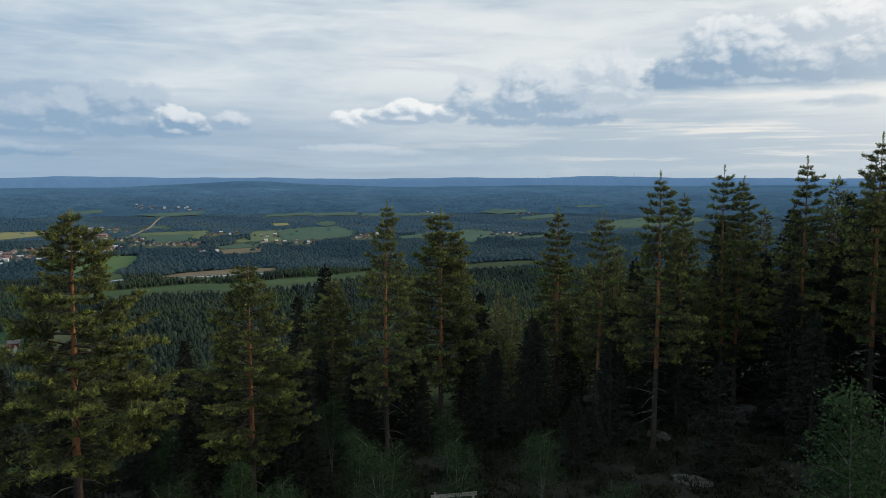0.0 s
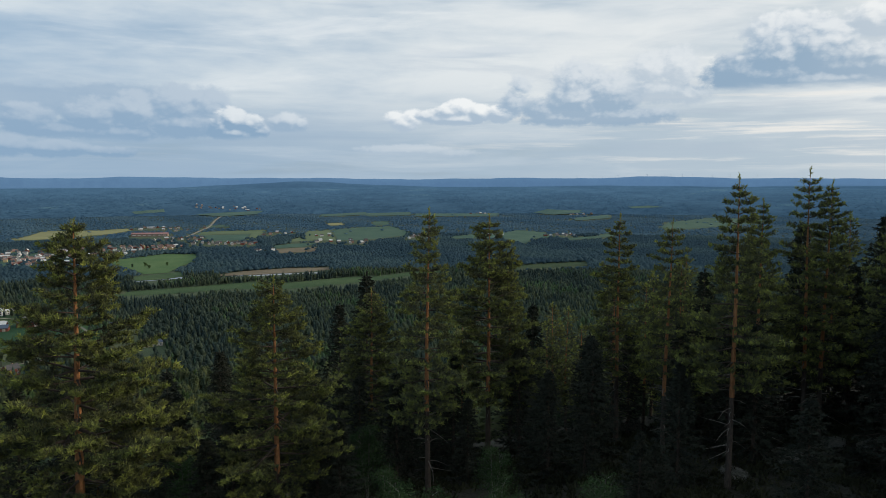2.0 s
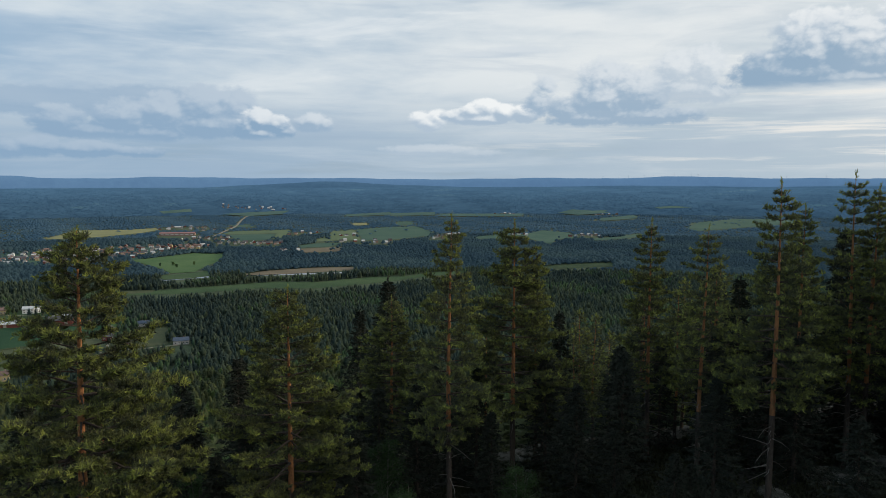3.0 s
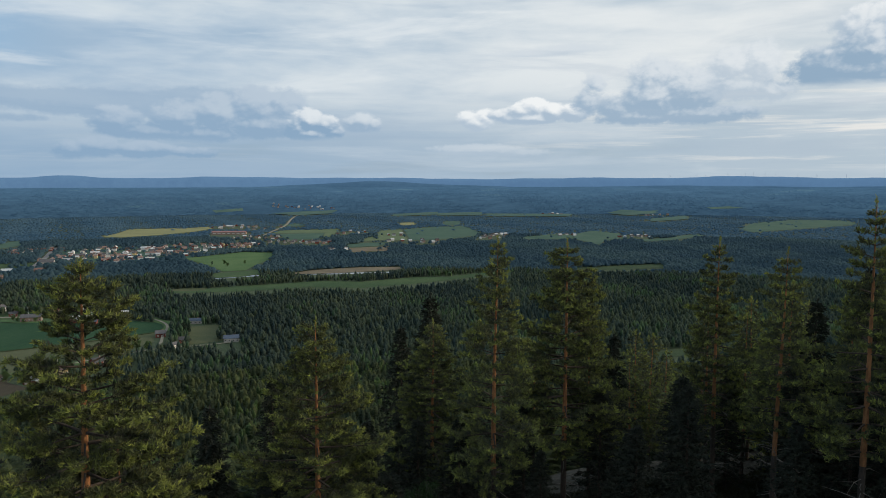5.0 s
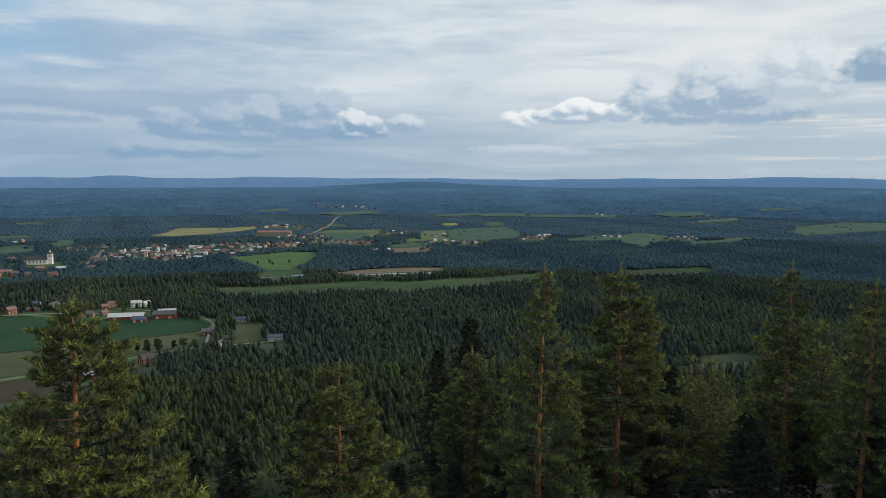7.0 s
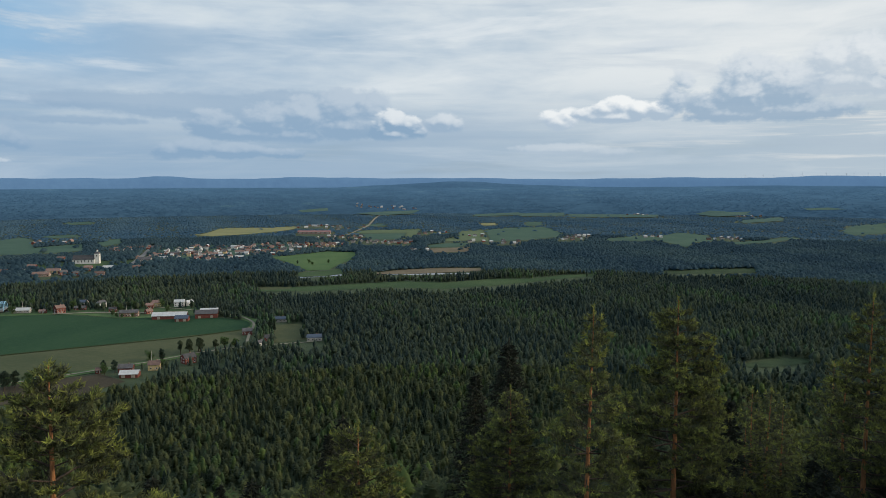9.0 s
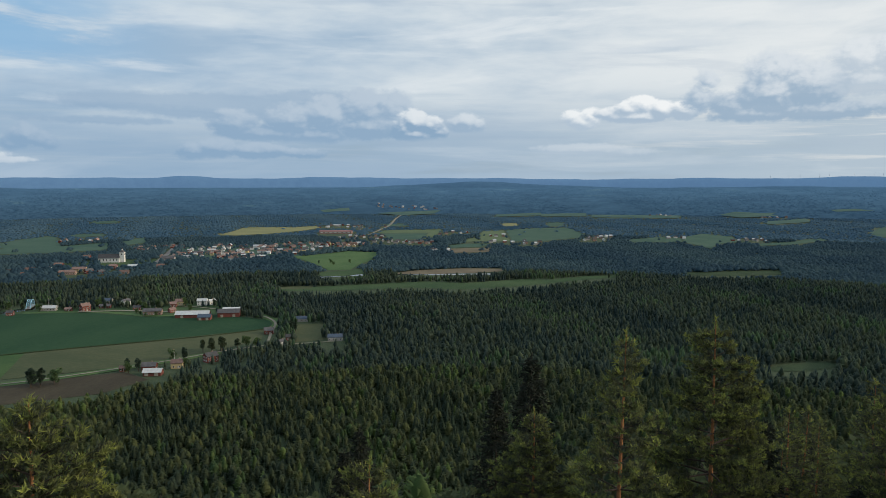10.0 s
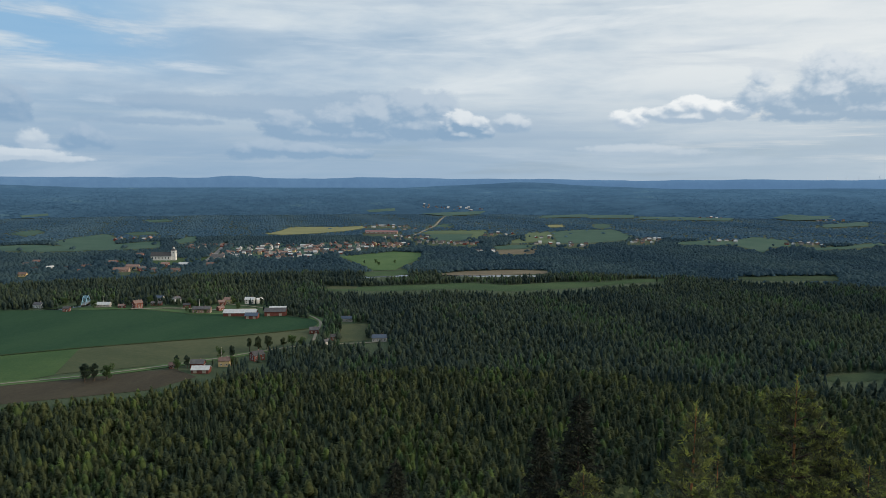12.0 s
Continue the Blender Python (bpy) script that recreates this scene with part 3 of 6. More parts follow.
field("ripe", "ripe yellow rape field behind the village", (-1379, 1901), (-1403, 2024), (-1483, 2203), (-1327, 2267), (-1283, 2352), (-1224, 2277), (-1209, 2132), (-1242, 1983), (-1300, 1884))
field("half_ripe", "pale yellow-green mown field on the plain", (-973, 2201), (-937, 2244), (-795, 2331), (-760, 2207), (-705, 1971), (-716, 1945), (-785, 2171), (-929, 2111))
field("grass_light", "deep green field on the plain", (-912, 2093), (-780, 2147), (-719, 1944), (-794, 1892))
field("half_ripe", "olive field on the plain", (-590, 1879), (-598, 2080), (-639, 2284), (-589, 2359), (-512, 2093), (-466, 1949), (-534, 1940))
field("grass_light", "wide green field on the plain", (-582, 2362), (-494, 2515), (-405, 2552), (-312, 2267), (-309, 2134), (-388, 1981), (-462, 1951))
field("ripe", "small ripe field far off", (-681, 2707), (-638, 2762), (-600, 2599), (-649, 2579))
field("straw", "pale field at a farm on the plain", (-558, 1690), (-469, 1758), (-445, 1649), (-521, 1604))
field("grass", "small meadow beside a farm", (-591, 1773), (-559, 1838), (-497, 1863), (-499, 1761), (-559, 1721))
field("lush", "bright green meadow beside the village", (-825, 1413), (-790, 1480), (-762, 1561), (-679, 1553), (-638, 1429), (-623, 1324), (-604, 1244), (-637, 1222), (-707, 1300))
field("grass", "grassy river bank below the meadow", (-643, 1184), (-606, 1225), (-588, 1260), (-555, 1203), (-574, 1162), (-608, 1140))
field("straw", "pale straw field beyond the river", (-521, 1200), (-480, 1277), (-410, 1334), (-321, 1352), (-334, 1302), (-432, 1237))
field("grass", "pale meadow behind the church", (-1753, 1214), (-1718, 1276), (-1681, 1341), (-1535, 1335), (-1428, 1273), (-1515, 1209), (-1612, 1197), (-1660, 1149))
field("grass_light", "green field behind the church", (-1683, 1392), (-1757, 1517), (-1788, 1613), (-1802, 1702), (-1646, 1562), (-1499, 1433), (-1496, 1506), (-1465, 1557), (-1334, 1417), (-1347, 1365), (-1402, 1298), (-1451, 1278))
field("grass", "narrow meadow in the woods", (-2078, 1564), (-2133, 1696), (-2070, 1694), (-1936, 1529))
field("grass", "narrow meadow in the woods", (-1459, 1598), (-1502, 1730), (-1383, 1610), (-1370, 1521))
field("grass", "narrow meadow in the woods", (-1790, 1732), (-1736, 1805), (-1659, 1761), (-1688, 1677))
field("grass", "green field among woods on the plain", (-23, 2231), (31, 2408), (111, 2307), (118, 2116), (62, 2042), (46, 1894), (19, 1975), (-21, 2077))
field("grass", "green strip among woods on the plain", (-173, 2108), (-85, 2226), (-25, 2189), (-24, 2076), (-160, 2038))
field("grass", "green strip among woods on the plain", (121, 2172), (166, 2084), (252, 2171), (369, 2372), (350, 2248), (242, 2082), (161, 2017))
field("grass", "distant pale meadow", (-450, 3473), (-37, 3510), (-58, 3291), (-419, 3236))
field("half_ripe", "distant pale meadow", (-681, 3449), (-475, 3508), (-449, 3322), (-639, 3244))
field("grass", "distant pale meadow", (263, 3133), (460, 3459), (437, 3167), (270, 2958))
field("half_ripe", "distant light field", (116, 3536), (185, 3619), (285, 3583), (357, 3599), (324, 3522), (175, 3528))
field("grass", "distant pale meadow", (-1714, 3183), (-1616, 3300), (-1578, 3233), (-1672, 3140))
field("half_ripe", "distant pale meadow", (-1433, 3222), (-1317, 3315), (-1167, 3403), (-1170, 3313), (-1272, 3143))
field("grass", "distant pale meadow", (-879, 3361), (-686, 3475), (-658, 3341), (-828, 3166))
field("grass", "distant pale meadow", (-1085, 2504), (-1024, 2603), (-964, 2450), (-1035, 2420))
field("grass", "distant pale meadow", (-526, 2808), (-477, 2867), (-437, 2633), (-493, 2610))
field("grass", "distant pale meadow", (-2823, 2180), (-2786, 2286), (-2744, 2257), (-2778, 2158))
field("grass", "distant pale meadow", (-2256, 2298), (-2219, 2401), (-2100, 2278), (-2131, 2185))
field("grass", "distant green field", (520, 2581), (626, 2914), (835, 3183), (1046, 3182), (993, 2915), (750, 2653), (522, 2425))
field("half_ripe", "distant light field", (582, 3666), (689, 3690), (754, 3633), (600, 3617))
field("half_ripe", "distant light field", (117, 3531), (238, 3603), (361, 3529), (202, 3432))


def smooth_line(pts, n=12):
    """A Catmull-Rom line through a few points."""
    P = [Vector(p) for p in pts]
    P = [2 * P[0] - P[1], *P, 2 * P[-1] - P[-2]]
    out = []
    for i in range(1, len(P) - 2):
        for k in range(n):
            t = k / n
            out.append(0.5 * ((2 * P[i]) + (P[i + 1] - P[i - 1]) * t + (2 * P[i - 1] - 5 * P[i] + 4 * P[i + 1] - P[i + 2]) * t * t + (3 * P[i] - P[i - 1] - 3 * P[i + 1] + P[i + 2]) * t ** 3))
    return out + [P[-2]]


def ribbon(name, pts, width, z, material, label, category):
    line = smooth_line(pts)
    bm = bmesh.new()
    last = None
    for i, p in enumerate(line):
        d = (line[min(i + 1, len(line) - 1)] - line[max(i - 1, 0)]).normalized()
        side = Vector((-d.y, d.x)) * width / 2
        pair = [bm.verts.new((*(p + side), z)), bm.verts.new((*(p - side), z))]
        if last:
            bm.faces.new((last[0], last[1], pair[1], pair[0]))
        last = pair
    bmesh.ops.recalc_face_normals(bm, faces=bm.faces)
    if next(iter(bm.faces)).normal.z < 0:
        bmesh.ops.reverse_faces(bm, faces=bm.faces)
    return tagged(part(name, bm, material, None), label, category, kind="structure")


RIVER = [(-1010, 560), (-841, 675), (-823, 720), (-800, 783), (-766, 893), (-711, 1009), (-608, 1137), (-515, 1202), (-411, 1239), (-291, 1291), (-155, 1375)]
ROADS = [
    ("gravel", 3.0, "pale gravel road between the fields", [(-640, 350), (-567, 426), (-521, 475), (-483, 529), (-461, 564), (-437, 611), (-408, 650), (-380, 668), (-350, 690)]),
    ("gravel", 3.0, "pale gravel road round the crop field", [(-660, 815), (-600, 812), (-519, 796), (-468, 761), (-437, 704), (-408, 650)]),
    ("asphalt", 11.0, "grey asphalt street into the village", [(-1000, 1175), (-1090, 1320), (-1256, 1568)]),
    ("gravel", 8.0, "straight pale road across the plain", [(-920, 2010), (-985, 2250), (-1049, 2483), (-1190, 2880), (-1320, 3284)]),
    ("gravel", 6.0, "pale track along the farm houses", [(-740, 735), (-690, 762), (-640, 772), (-590, 800)]),
]
ribbon("water_river", RIVER, 18.0, 0.3, M["water"], "dark slow river between wooded banks", "river")
for mat, width, text, pts in ROADS:
    ribbon("road", pts, width, 0.92, M[mat], text, "road")
VERGES = [
    ("verge", 3.0, "dark overgrown ditch between the two fields", [(-690, 455), (-615, 546), (-503, 660), (-456, 720)]),
    ("lush", 13.0, "bright grassy verge along the gravel road", [(-640, 350), (-567, 426), (-521, 475), (-483, 529), (-461, 564), (-437, 611)]),
    ("lush", 14.0, "bright grassy bank round the crop field", [(-560, 786), (-519, 794), (-466, 764), (-448, 730)]),
    ("verge", 2.0, "narrow dark track across the field", [(-660, 480), (-600, 440), (-575, 400)]),
    ("lush", 10.0, "strip of bright grass before the farm houses", [(-800, 708), (-722, 744), (-640, 745), (-600, 760)]),
]
for k, (mat, width, text, pts) in enumerate(VERGES):
    ribbon("verge", pts, width, 0.86 - 0.02 * k if mat == "verge" else 0.58 - 0.02 * k, M[mat], text, "verge")

# ---- woods ----
rng = np.random.default_rng(7)


def inside(P, pts):
    """Which of the points P lie in the polygon."""
    x, y = P[:, 0], P[:, 1]
    hit = np.zeros(len(P), bool)
    for (x0, y0), (x1, y1) in zip(pts, pts[1:] + pts[:1]):
        if y0 != y1:
            hit ^= ((y0 > y) != (y1 > y)) & (x < (x1 - x0) * (y - y0) / (y1 - y0) + x0)
    return hit


def near_line(P, pts, w):
    L = np.array([tuple(p) for p in smooth_line(pts, 6)])
    out = np.zeros(len(P), bool)
    for a, b in zip(L[:-1], L[1:]):
        d = b - a
        t = np.clip(((P - a) @ d) / (d @ d), 0, 1)
        out |= np.hypot(*(P - a - t[:, None] * d).T) < w
    return out


OPEN = [f[2] for f in FIELDS if "lawns" not in f[1] and "green beside" not in f[1]]
YARDS = [f[2] for f in FIELDS if "lawns" in f[1] or "green beside" in f[1]]
HOMES = []                              # filled below: x, y, radius kept free of trees


def free(P, h):
    """Where a tree of height h neither stands in the open nor hides it from the hilltop."""
    ok = np.ones(len(P), bool)
    ragged = rng.uniform(0.62, 1.0, len(P))
    grove = (np.hypot(*P.T) > 1500) & (patches(P, 34, 8.0) + 0.5 * patches(P, 13, 2.0) > 1.36)
    for k in (0.0, 0.5, 1.0):
        Q = P * (HILL / (HILL - k * h * ragged))[:, None]
        Q = Q + rng.normal(0, 1.0, P.shape) * np.clip(np.hypot(*P.T) - 1300, 0, 2000)[:, None] * 0.008
        for pts in OPEN:
            ok &= ~inside(Q, pts) | grove
        Q = P * (HILL / (HILL - k * h))[:, None]
        for x, y, r in HOMES:
            ok &= np.hypot(Q[:, 0] - x, Q[:, 1] - y) > r
    ok &= ~near_line(P, RIVER, 10.0)
    for mat, width, text, pts in ROADS:
        ok &= ~near_line(P, pts, width * 0.5 + 4.0)
    return ok


def scatter(r0, r1, spacing, a0=-39.0, a1=60.0):
    """Jittered grid points in a sector of the plan."""
    n = int(2 * r1 / spacing)
    g = (np.arange(n) - n / 2) * spacing
    X, Y = np.meshgrid(g, g)
    P = np.stack([X.ravel(), Y.ravel()], 1)
    P = P[P[:, 1] > 0] if a1 < 90 else P
    P = P + rng.uniform(-0.48, 0.48, P.shape) * spacing
    r, a = np.hypot(*P.T), np.degrees(np.arctan2(-P[:, 0], P[:, 1]))
    return P[(r > r0) & (r < r1) & (a > a0) & (a < a1)]


def patches(P, size, seed=0.0):
    x, y = P[:, 0] / size, P[:, 1] / size
    return 0.5 + 0.25 * (np.sin(x * 1.3 + seed) * np.cos(y * 1.7 - seed) + np.sin(x * 2.9 + y * 2.3 + 2 * seed)) + 0.12 * np.sin(x * 6.1 - y * 5.3 + seed)


def tree_shape(rings, n, blades, kind, seed):
    """A small tree 1 high: a lumpy crown of uneven, lobed rings with tufts of foliage standing out from it."""
    g = np.random.default_rng(seed)
    V, T = [], []

    def reach(f):
        if kind == "pine":
            return 0.168 * (0.62 + 0.38 * min(1.0, f * 3.5)) * ((1 - f) ** 0.54 + 0.02)
        if kind == "spruce":
            return 0.172 * (1 - f) ** 0.85 + 0.010
        return 0.185 * math.sqrt(max(0.02, 1 - (2 * f - 0.7) ** 2 * 0.62))

    low = {"pine": 0.14, "spruce": 0.04, "leaf": 0.14}[kind]
    for k in range(rings):
        f = k / rings
        lobe = g.uniform(0, 6.28)
        for j in range(n):
            a = 6.28318 * (j + 0.5 * (k % 2)) / n + g.uniform(-0.22, 0.22)
            out = (0.66 if blades < 60 else 0.42) + 0.18 * math.sin(3 * a + lobe) + g.uniform(-0.14, 0.14)
            V.append((reach(f) * out * math.cos(a), reach(f) * out * math.sin(a), low + (1 - low) * (f - 0.05 * (out - 0.66)) + g.uniform(-0.025, 0.025)))
    V.append((g.uniform(-0.012, 0.012), g.uniform(-0.012, 0.012), 0.97 if kind == "pine" else 1.0))
    for k in range(rings - 1):
        for j in range(n):
            a, b = k * n + j, k * n + (j + 1) % n
            T += [(a, b, b + n), (a, b + n, a + n)]
    top = (rings - 1) * n
    T += [(top + j, top + (j + 1) % n, len(V) - 1) for j in range(n)]
    for k in range(blades):
        f = (k + g.uniform(0, 1)) / blades * 0.97
        a = k * 2.39996 + g.uniform(-0.5, 0.5)
        c, s = math.cos(a), math.sin(a)
        r, z = reach(f), low + (1 - low) * f
        w = (0.030 + 0.055 * (1 - f)) * g.uniform(0.6, 1.3) * (1.0 if blades < 60 else 0.42)
        q = g.uniform(0.95, 1.30)
        lift = (-0.035 if kind == "spruce" else 0.030) + g.uniform(-0.025, 0.03)
        root = 0.30 if blades < 60 else g.uniform(0.35, 0.80)
        i = len(V)
        V += [(c * r * root - s * w, s * r * root + c * w, z + g.uniform(-0.03, 0.01)), (c * r * root + s * w, s * r * root - c * w, z + g.uniform(-0.01, 0.03)), (c * r * q, s * r * q, z + lift)]
        T += [(i, i + 1, i + 2)]
    return np.array(V), np.array(T)


def wood(name, P, H, shapes, width, tint, material, label, height=ground_z):
    """One mesh of many trees, each a turned and scaled copy of one of the shapes."""
    Vs, Ts, Cs, base = [], [], [], 0
    pick = rng.integers(0, len(shapes), len(P))
    for k, (V, T) in enumerate(shapes):
        p, h, c = P[pick == k], H[pick == k], tint[pick == k]
        if not len(p):
            continue
        a = rng.uniform(0, 6.283, len(p))
        w = h * width * rng.uniform(0.72, 1.3, len(p))
        x = V[None, :, 0] * np.cos(a)[:, None] - V[None, :, 1] * np.sin(a)[:, None]
        y = V[None, :, 0] * np.sin(a)[:, None] + V[None, :, 1] * np.cos(a)[:, None]
        z0 = height(p[:, 0], p[:, 1]) - 0.1
        W3 = np.stack([x * w[:, None] + p[:, :1], y * w[:, None] + p[:, 1:2], V[None, :, 2] * h[:, None] + z0[:, None]], -1)
        Vs.append(W3.reshape(-1, 3))
        Ts.append((T[None] + (np.arange(len(p)) * len(V))[:, None, None]).reshape(-1, 3) + base)
        Cs.append(np.repeat(c, len(V)))
        base += len(p) * len(V)
    me = mesh_of(name, np.concatenate(Vs), np.concatenate(Ts), np.concatenate(Cs), material, True)
    return tagged(new(name, me), label, "forest", kind="stuff")


# ---- houses and farms: plan ----
# x, y, turn, length, width, wall height, walls, roof
HOUSES = [
    (-858, 695, 10, 12, 8, 4.5, "white_paint", "dark_roof"), (-803, 691, 30, 8, 6, 4, "red_paint", "dark_roof"),
    (-787, 734, 25, 20, 8, 3.5, "grey_paint", "metal_roof"), (-739, 746, 70, 11, 9, 7, "red_paint", "tile_roof"),
    (-758, 738, 20, 8, 5, 3, "red_paint", "tile_roof"), (-731, 772, 25, 14, 6, 3, "red_paint", "dark_roof"),
    (-751, 799, 20, 10, 8, 5, "grey_paint", "blue_roof"), (-720, 797, 80, 10, 8, 6, "white_paint", "dark_roof"),
    (-682, 775, 30, 9, 6, 3.5, "red_paint", "dark_roof"), (-638, 753, 28, 22, 9, 5, "brick_wall", "dark_roof"),
]
HOUSES += [
    (-627, 775, 70, 8, 6, 3.5, "red_paint", "tile_roof"), (-651, 807, 30, 9, 7, 4.5, "red_paint", "tile_roof"),
    (-654, 825, 20, 11, 8, 5, "yellow_paint", "tile_roof"), (-624, 833, 25, 13, 8, 6, "white_paint", "metal_roof"),
    (-616, 842, 70, 9, 7, 4.5, "white_paint", "metal_roof"), (-439, 703, 30, 10, 8, 4, "red_paint", "dark_roof"),
    (-396, 658, 75, 8, 6, 3.8, "white_paint", "dark_roof"), (-400, 683, 30, 10, 7, 3.5, "red_paint", "dark_roof"),
    (-440, 777, 20, 14, 7, 3.5, "grey_paint", "blue_roof"), (-354, 696, 25, 15, 8, 4, "grey_paint", "blue_roof"),
    (-456, 535, 25, 12, 8, 4, "red_paint", "dark_roof"), (-437, 549, 25, 10, 8, 5, "yellow_paint", "tile_roof"),
    (-423, 578, 65, 11, 9, 5.5, "red_paint", "dark_roof"), (-475, 524, 30, 6, 5, 3, "red_paint", "tile_roof"),
]
STREET = [
    (-1148, 1093, 20, 16, 10, 6, "red_paint", "tile_roof"), (-1210, 1225, 20, 14, 9, 6, "red_paint", "tile_roof"),
    (-1204, 963, 30, 12, 8, 4, "red_paint", "dark_roof"), (-1280, 1005, 60, 10, 8, 5, "white_paint", "dark_roof"),
    (-1310, 1053, 20, 14, 8, 4, "red_paint", "tile_roof"), (-1159, 905, 30, 13, 8, 4, "yellow_paint", "tile_roof"),
    (-1192, 986, 70, 12, 8, 5, "white_paint", "metal_roof"), (-1163, 998, 20, 10, 8, 4, "white_paint", "dark_roof"),
    (-1105, 979, 25, 12, 8, 4, "brick_wall", "tile_roof"), (-1137, 1019, 25, 16, 9, 6, "yellow_paint", "tile_roof"),
]
STREET += [
    (-1122, 1045, 25, 10, 8, 5, "white_paint", "dark_roof"), (-1051, 1020, 25, 28, 10, 4.5, "brick_wall", "tile_roof"),
    (-1058, 1054, 25, 24, 10, 6, "yellow_paint", "tile_roof"), (-1030, 1047, 70, 14, 9, 5, "red_paint", "dark_roof"),
    (-999, 1043, 70, 10, 8, 5, "red_paint", "dark_roof"), (-1035, 1112, 25, 14, 9, 6, "red_paint", "tile_roof"),
    (-961, 1059, 25, 16, 9, 4, "brick_wall", "tile_roof"), (-1008, 1133, 25, 18, 9, 4.5, "white_paint", "metal_roof"),
    (-961, 1154, 25, 14, 9, 4.5, "brick_wall", "tile_roof"), (-1027, 1256, 25, 26, 14, 6, "grey_paint", "dark_roof"),
]
CLUSTERS = [  # centre, spread along and across, how many
    (-985, 1390, 110, 85, 46), (-1060, 1500, 90, 90, 34), (-925, 1520, 90, 70, 30), (-900, 1655, 95, 65, 34), (-830, 1690, 50, 50, 12), (-1237, 1460, 50, 60, 12),
]
CLUSTERS += [
    (-905, 1935, 60, 60, 16), (-1130, 2330, 110, 80, 18), (-728, 1815, 85, 30, 20), (-700, 2160, 30, 60, 6), (-540, 2120, 40, 40, 4), (-440, 1900, 70, 35, 12), (-251, 2110, 35, 80, 16),
    (-44, 2200, 30, 25, 5), (152, 2166, 45, 40, 8), (-1362, 3429, 170, 50, 22), (-134, 3490, 60, 30, 6), (332, 3470, 60, 30, 5), (-560, 1640, 25, 20, 4), (-1560, 1560, 60, 50, 6),
]
hr = random.Random(11)
TOWN = []
for cx, cy, sx, sy, n in CLUSTERS:
    tries = 0
    got = []
    while len(got) < n and tries < 600:
        tries += 1
        x, y = cx + hr.uniform(-1, 1) * sx, cy + hr.uniform(-1, 1) * sy
        if all(math.hypot(x - a, y - b) > 15 for a, b in got):
            got.append((x, y))
            plain = cy > 1750
            big = hr.random() < (0.03 if plain else 0.14)
            TOWN.append((x, y, 25 + hr.choice((0, 90)) + hr.uniform(-8, 8), hr.uniform(15, 24) if big else hr.uniform(8, 11) if plain else hr.uniform(6.5, 10.5), hr.uniform(6, 7.5) if plain else hr.uniform(6, 8),
                         hr.uniform(3.0, 5.0) if plain else hr.uniform(3.0, 5.4), hr.choice(("white_paint", "grey_paint", "grey_paint", "grey_paint", "brick_wall", "red_paint") if plain else ("red_paint", "white_paint", "yellow_paint", "brick_wall", "brick_wall", "grey_paint", "red_paint", "white_paint")),
                         hr.choice(("dark_roof", "dark_roof", "metal_roof") if plain else ("tile_roof", "tile_roof", "tile_roof", "tile_roof", "dark_roof", "dark_roof", "metal_roof"))))
for x, y, turn, L, *_ in HOUSES:
    HOMES.append((x, y, L * 0.6 + 4))
for x, y, turn, L, *_ in STREET + [t for t in TOWN if t[1] > 1700]:
    HOMES.append((x, y, L * 0.6 + (11 if y > 1700 else 3)))
HOMES += [(-1112, 1206, 34), (-576, 751, 27), (-556, 747, 12), (-539, 770, 18), (-441, 522, 14), (-1049, 2054, 60), (-822, 735, 24), (-600, 775, 30), (-425, 1236, 12), (-585, 1152, 10), (-660, 1075, 14), (-690, 1040, 14)]

# dense young pine forest on the valley floor and up the flank of the hill
for r0, r1, edge, sprays, rings in ((80, 215, 30, 120, 5), (215, 640, 52, 28, 4)):
    P = scatter(r0, r1, 4.9)
    P = P[((P[:, 1] - 42 - 0.45 * P[:, 0]) * 0.912) > edge]
    H = rng.uniform(6.0, 12.0 if r0 > 100 else 10.5, len(P)) * (0.85 + 0.3 * patches(P, 90, 1.0))
    keep = free(P, H) & (rng.random(len(P)) < 0.96)
    P, H = P[keep], H[keep]
    sort = patches(P, 55, 3.0) + rng.normal(0, 0.24, len(P))
    tone = np.clip(rng.normal(0.28, 0.27, len(P)) + 0.6 * (patches(P, 140, 5.0) - 0.5), 0, 1)
    for kind, sel, mat, wide, text in (("pine", (sort > 0.24) & (sort < 0.88), "pine_canopy", 2.2, "dense green pine forest on the valley floor"),
                                       ("spruce", sort <= 0.24, "spruce_canopy", 1.7, "dark spruces among the valley pines"),
                                       ("leaf", sort >= 0.88, "leaf_canopy", 1.3, "light green birches among the valley pines")):
        wood(kind + "_forest" if kind != "leaf" else "birch_forest", P[sel], H[sel], [tree_shape(rings, rings + 1, sprays, kind, s) for s in range(10)], wide, tone[sel], M[mat], text if r0 > 100 else text.replace("valley floor", "hillside").replace("valley pines", "hillside pines"))

P = scatter(640, 1330, 6.5)
H = rng.uniform(7.5, 12.5, len(P)) * (0.85 + 0.3 * patches(P, 120, 2.0))
keep = free(P, H)
for pts in YARDS:
    keep &= ~inside(P * 1.05, pts) | (rng.random(len(P)) < 0.06)
P, H = P[keep], H[keep]
sort = patches(P, 90, 1.5) + rng.normal(0, 0.15, len(P))
tone = np.clip(rng.normal(0.25, 0.2, len(P)) + 0.5 * (patches(P, 200, 4.0) - 0.5), 0, 1)
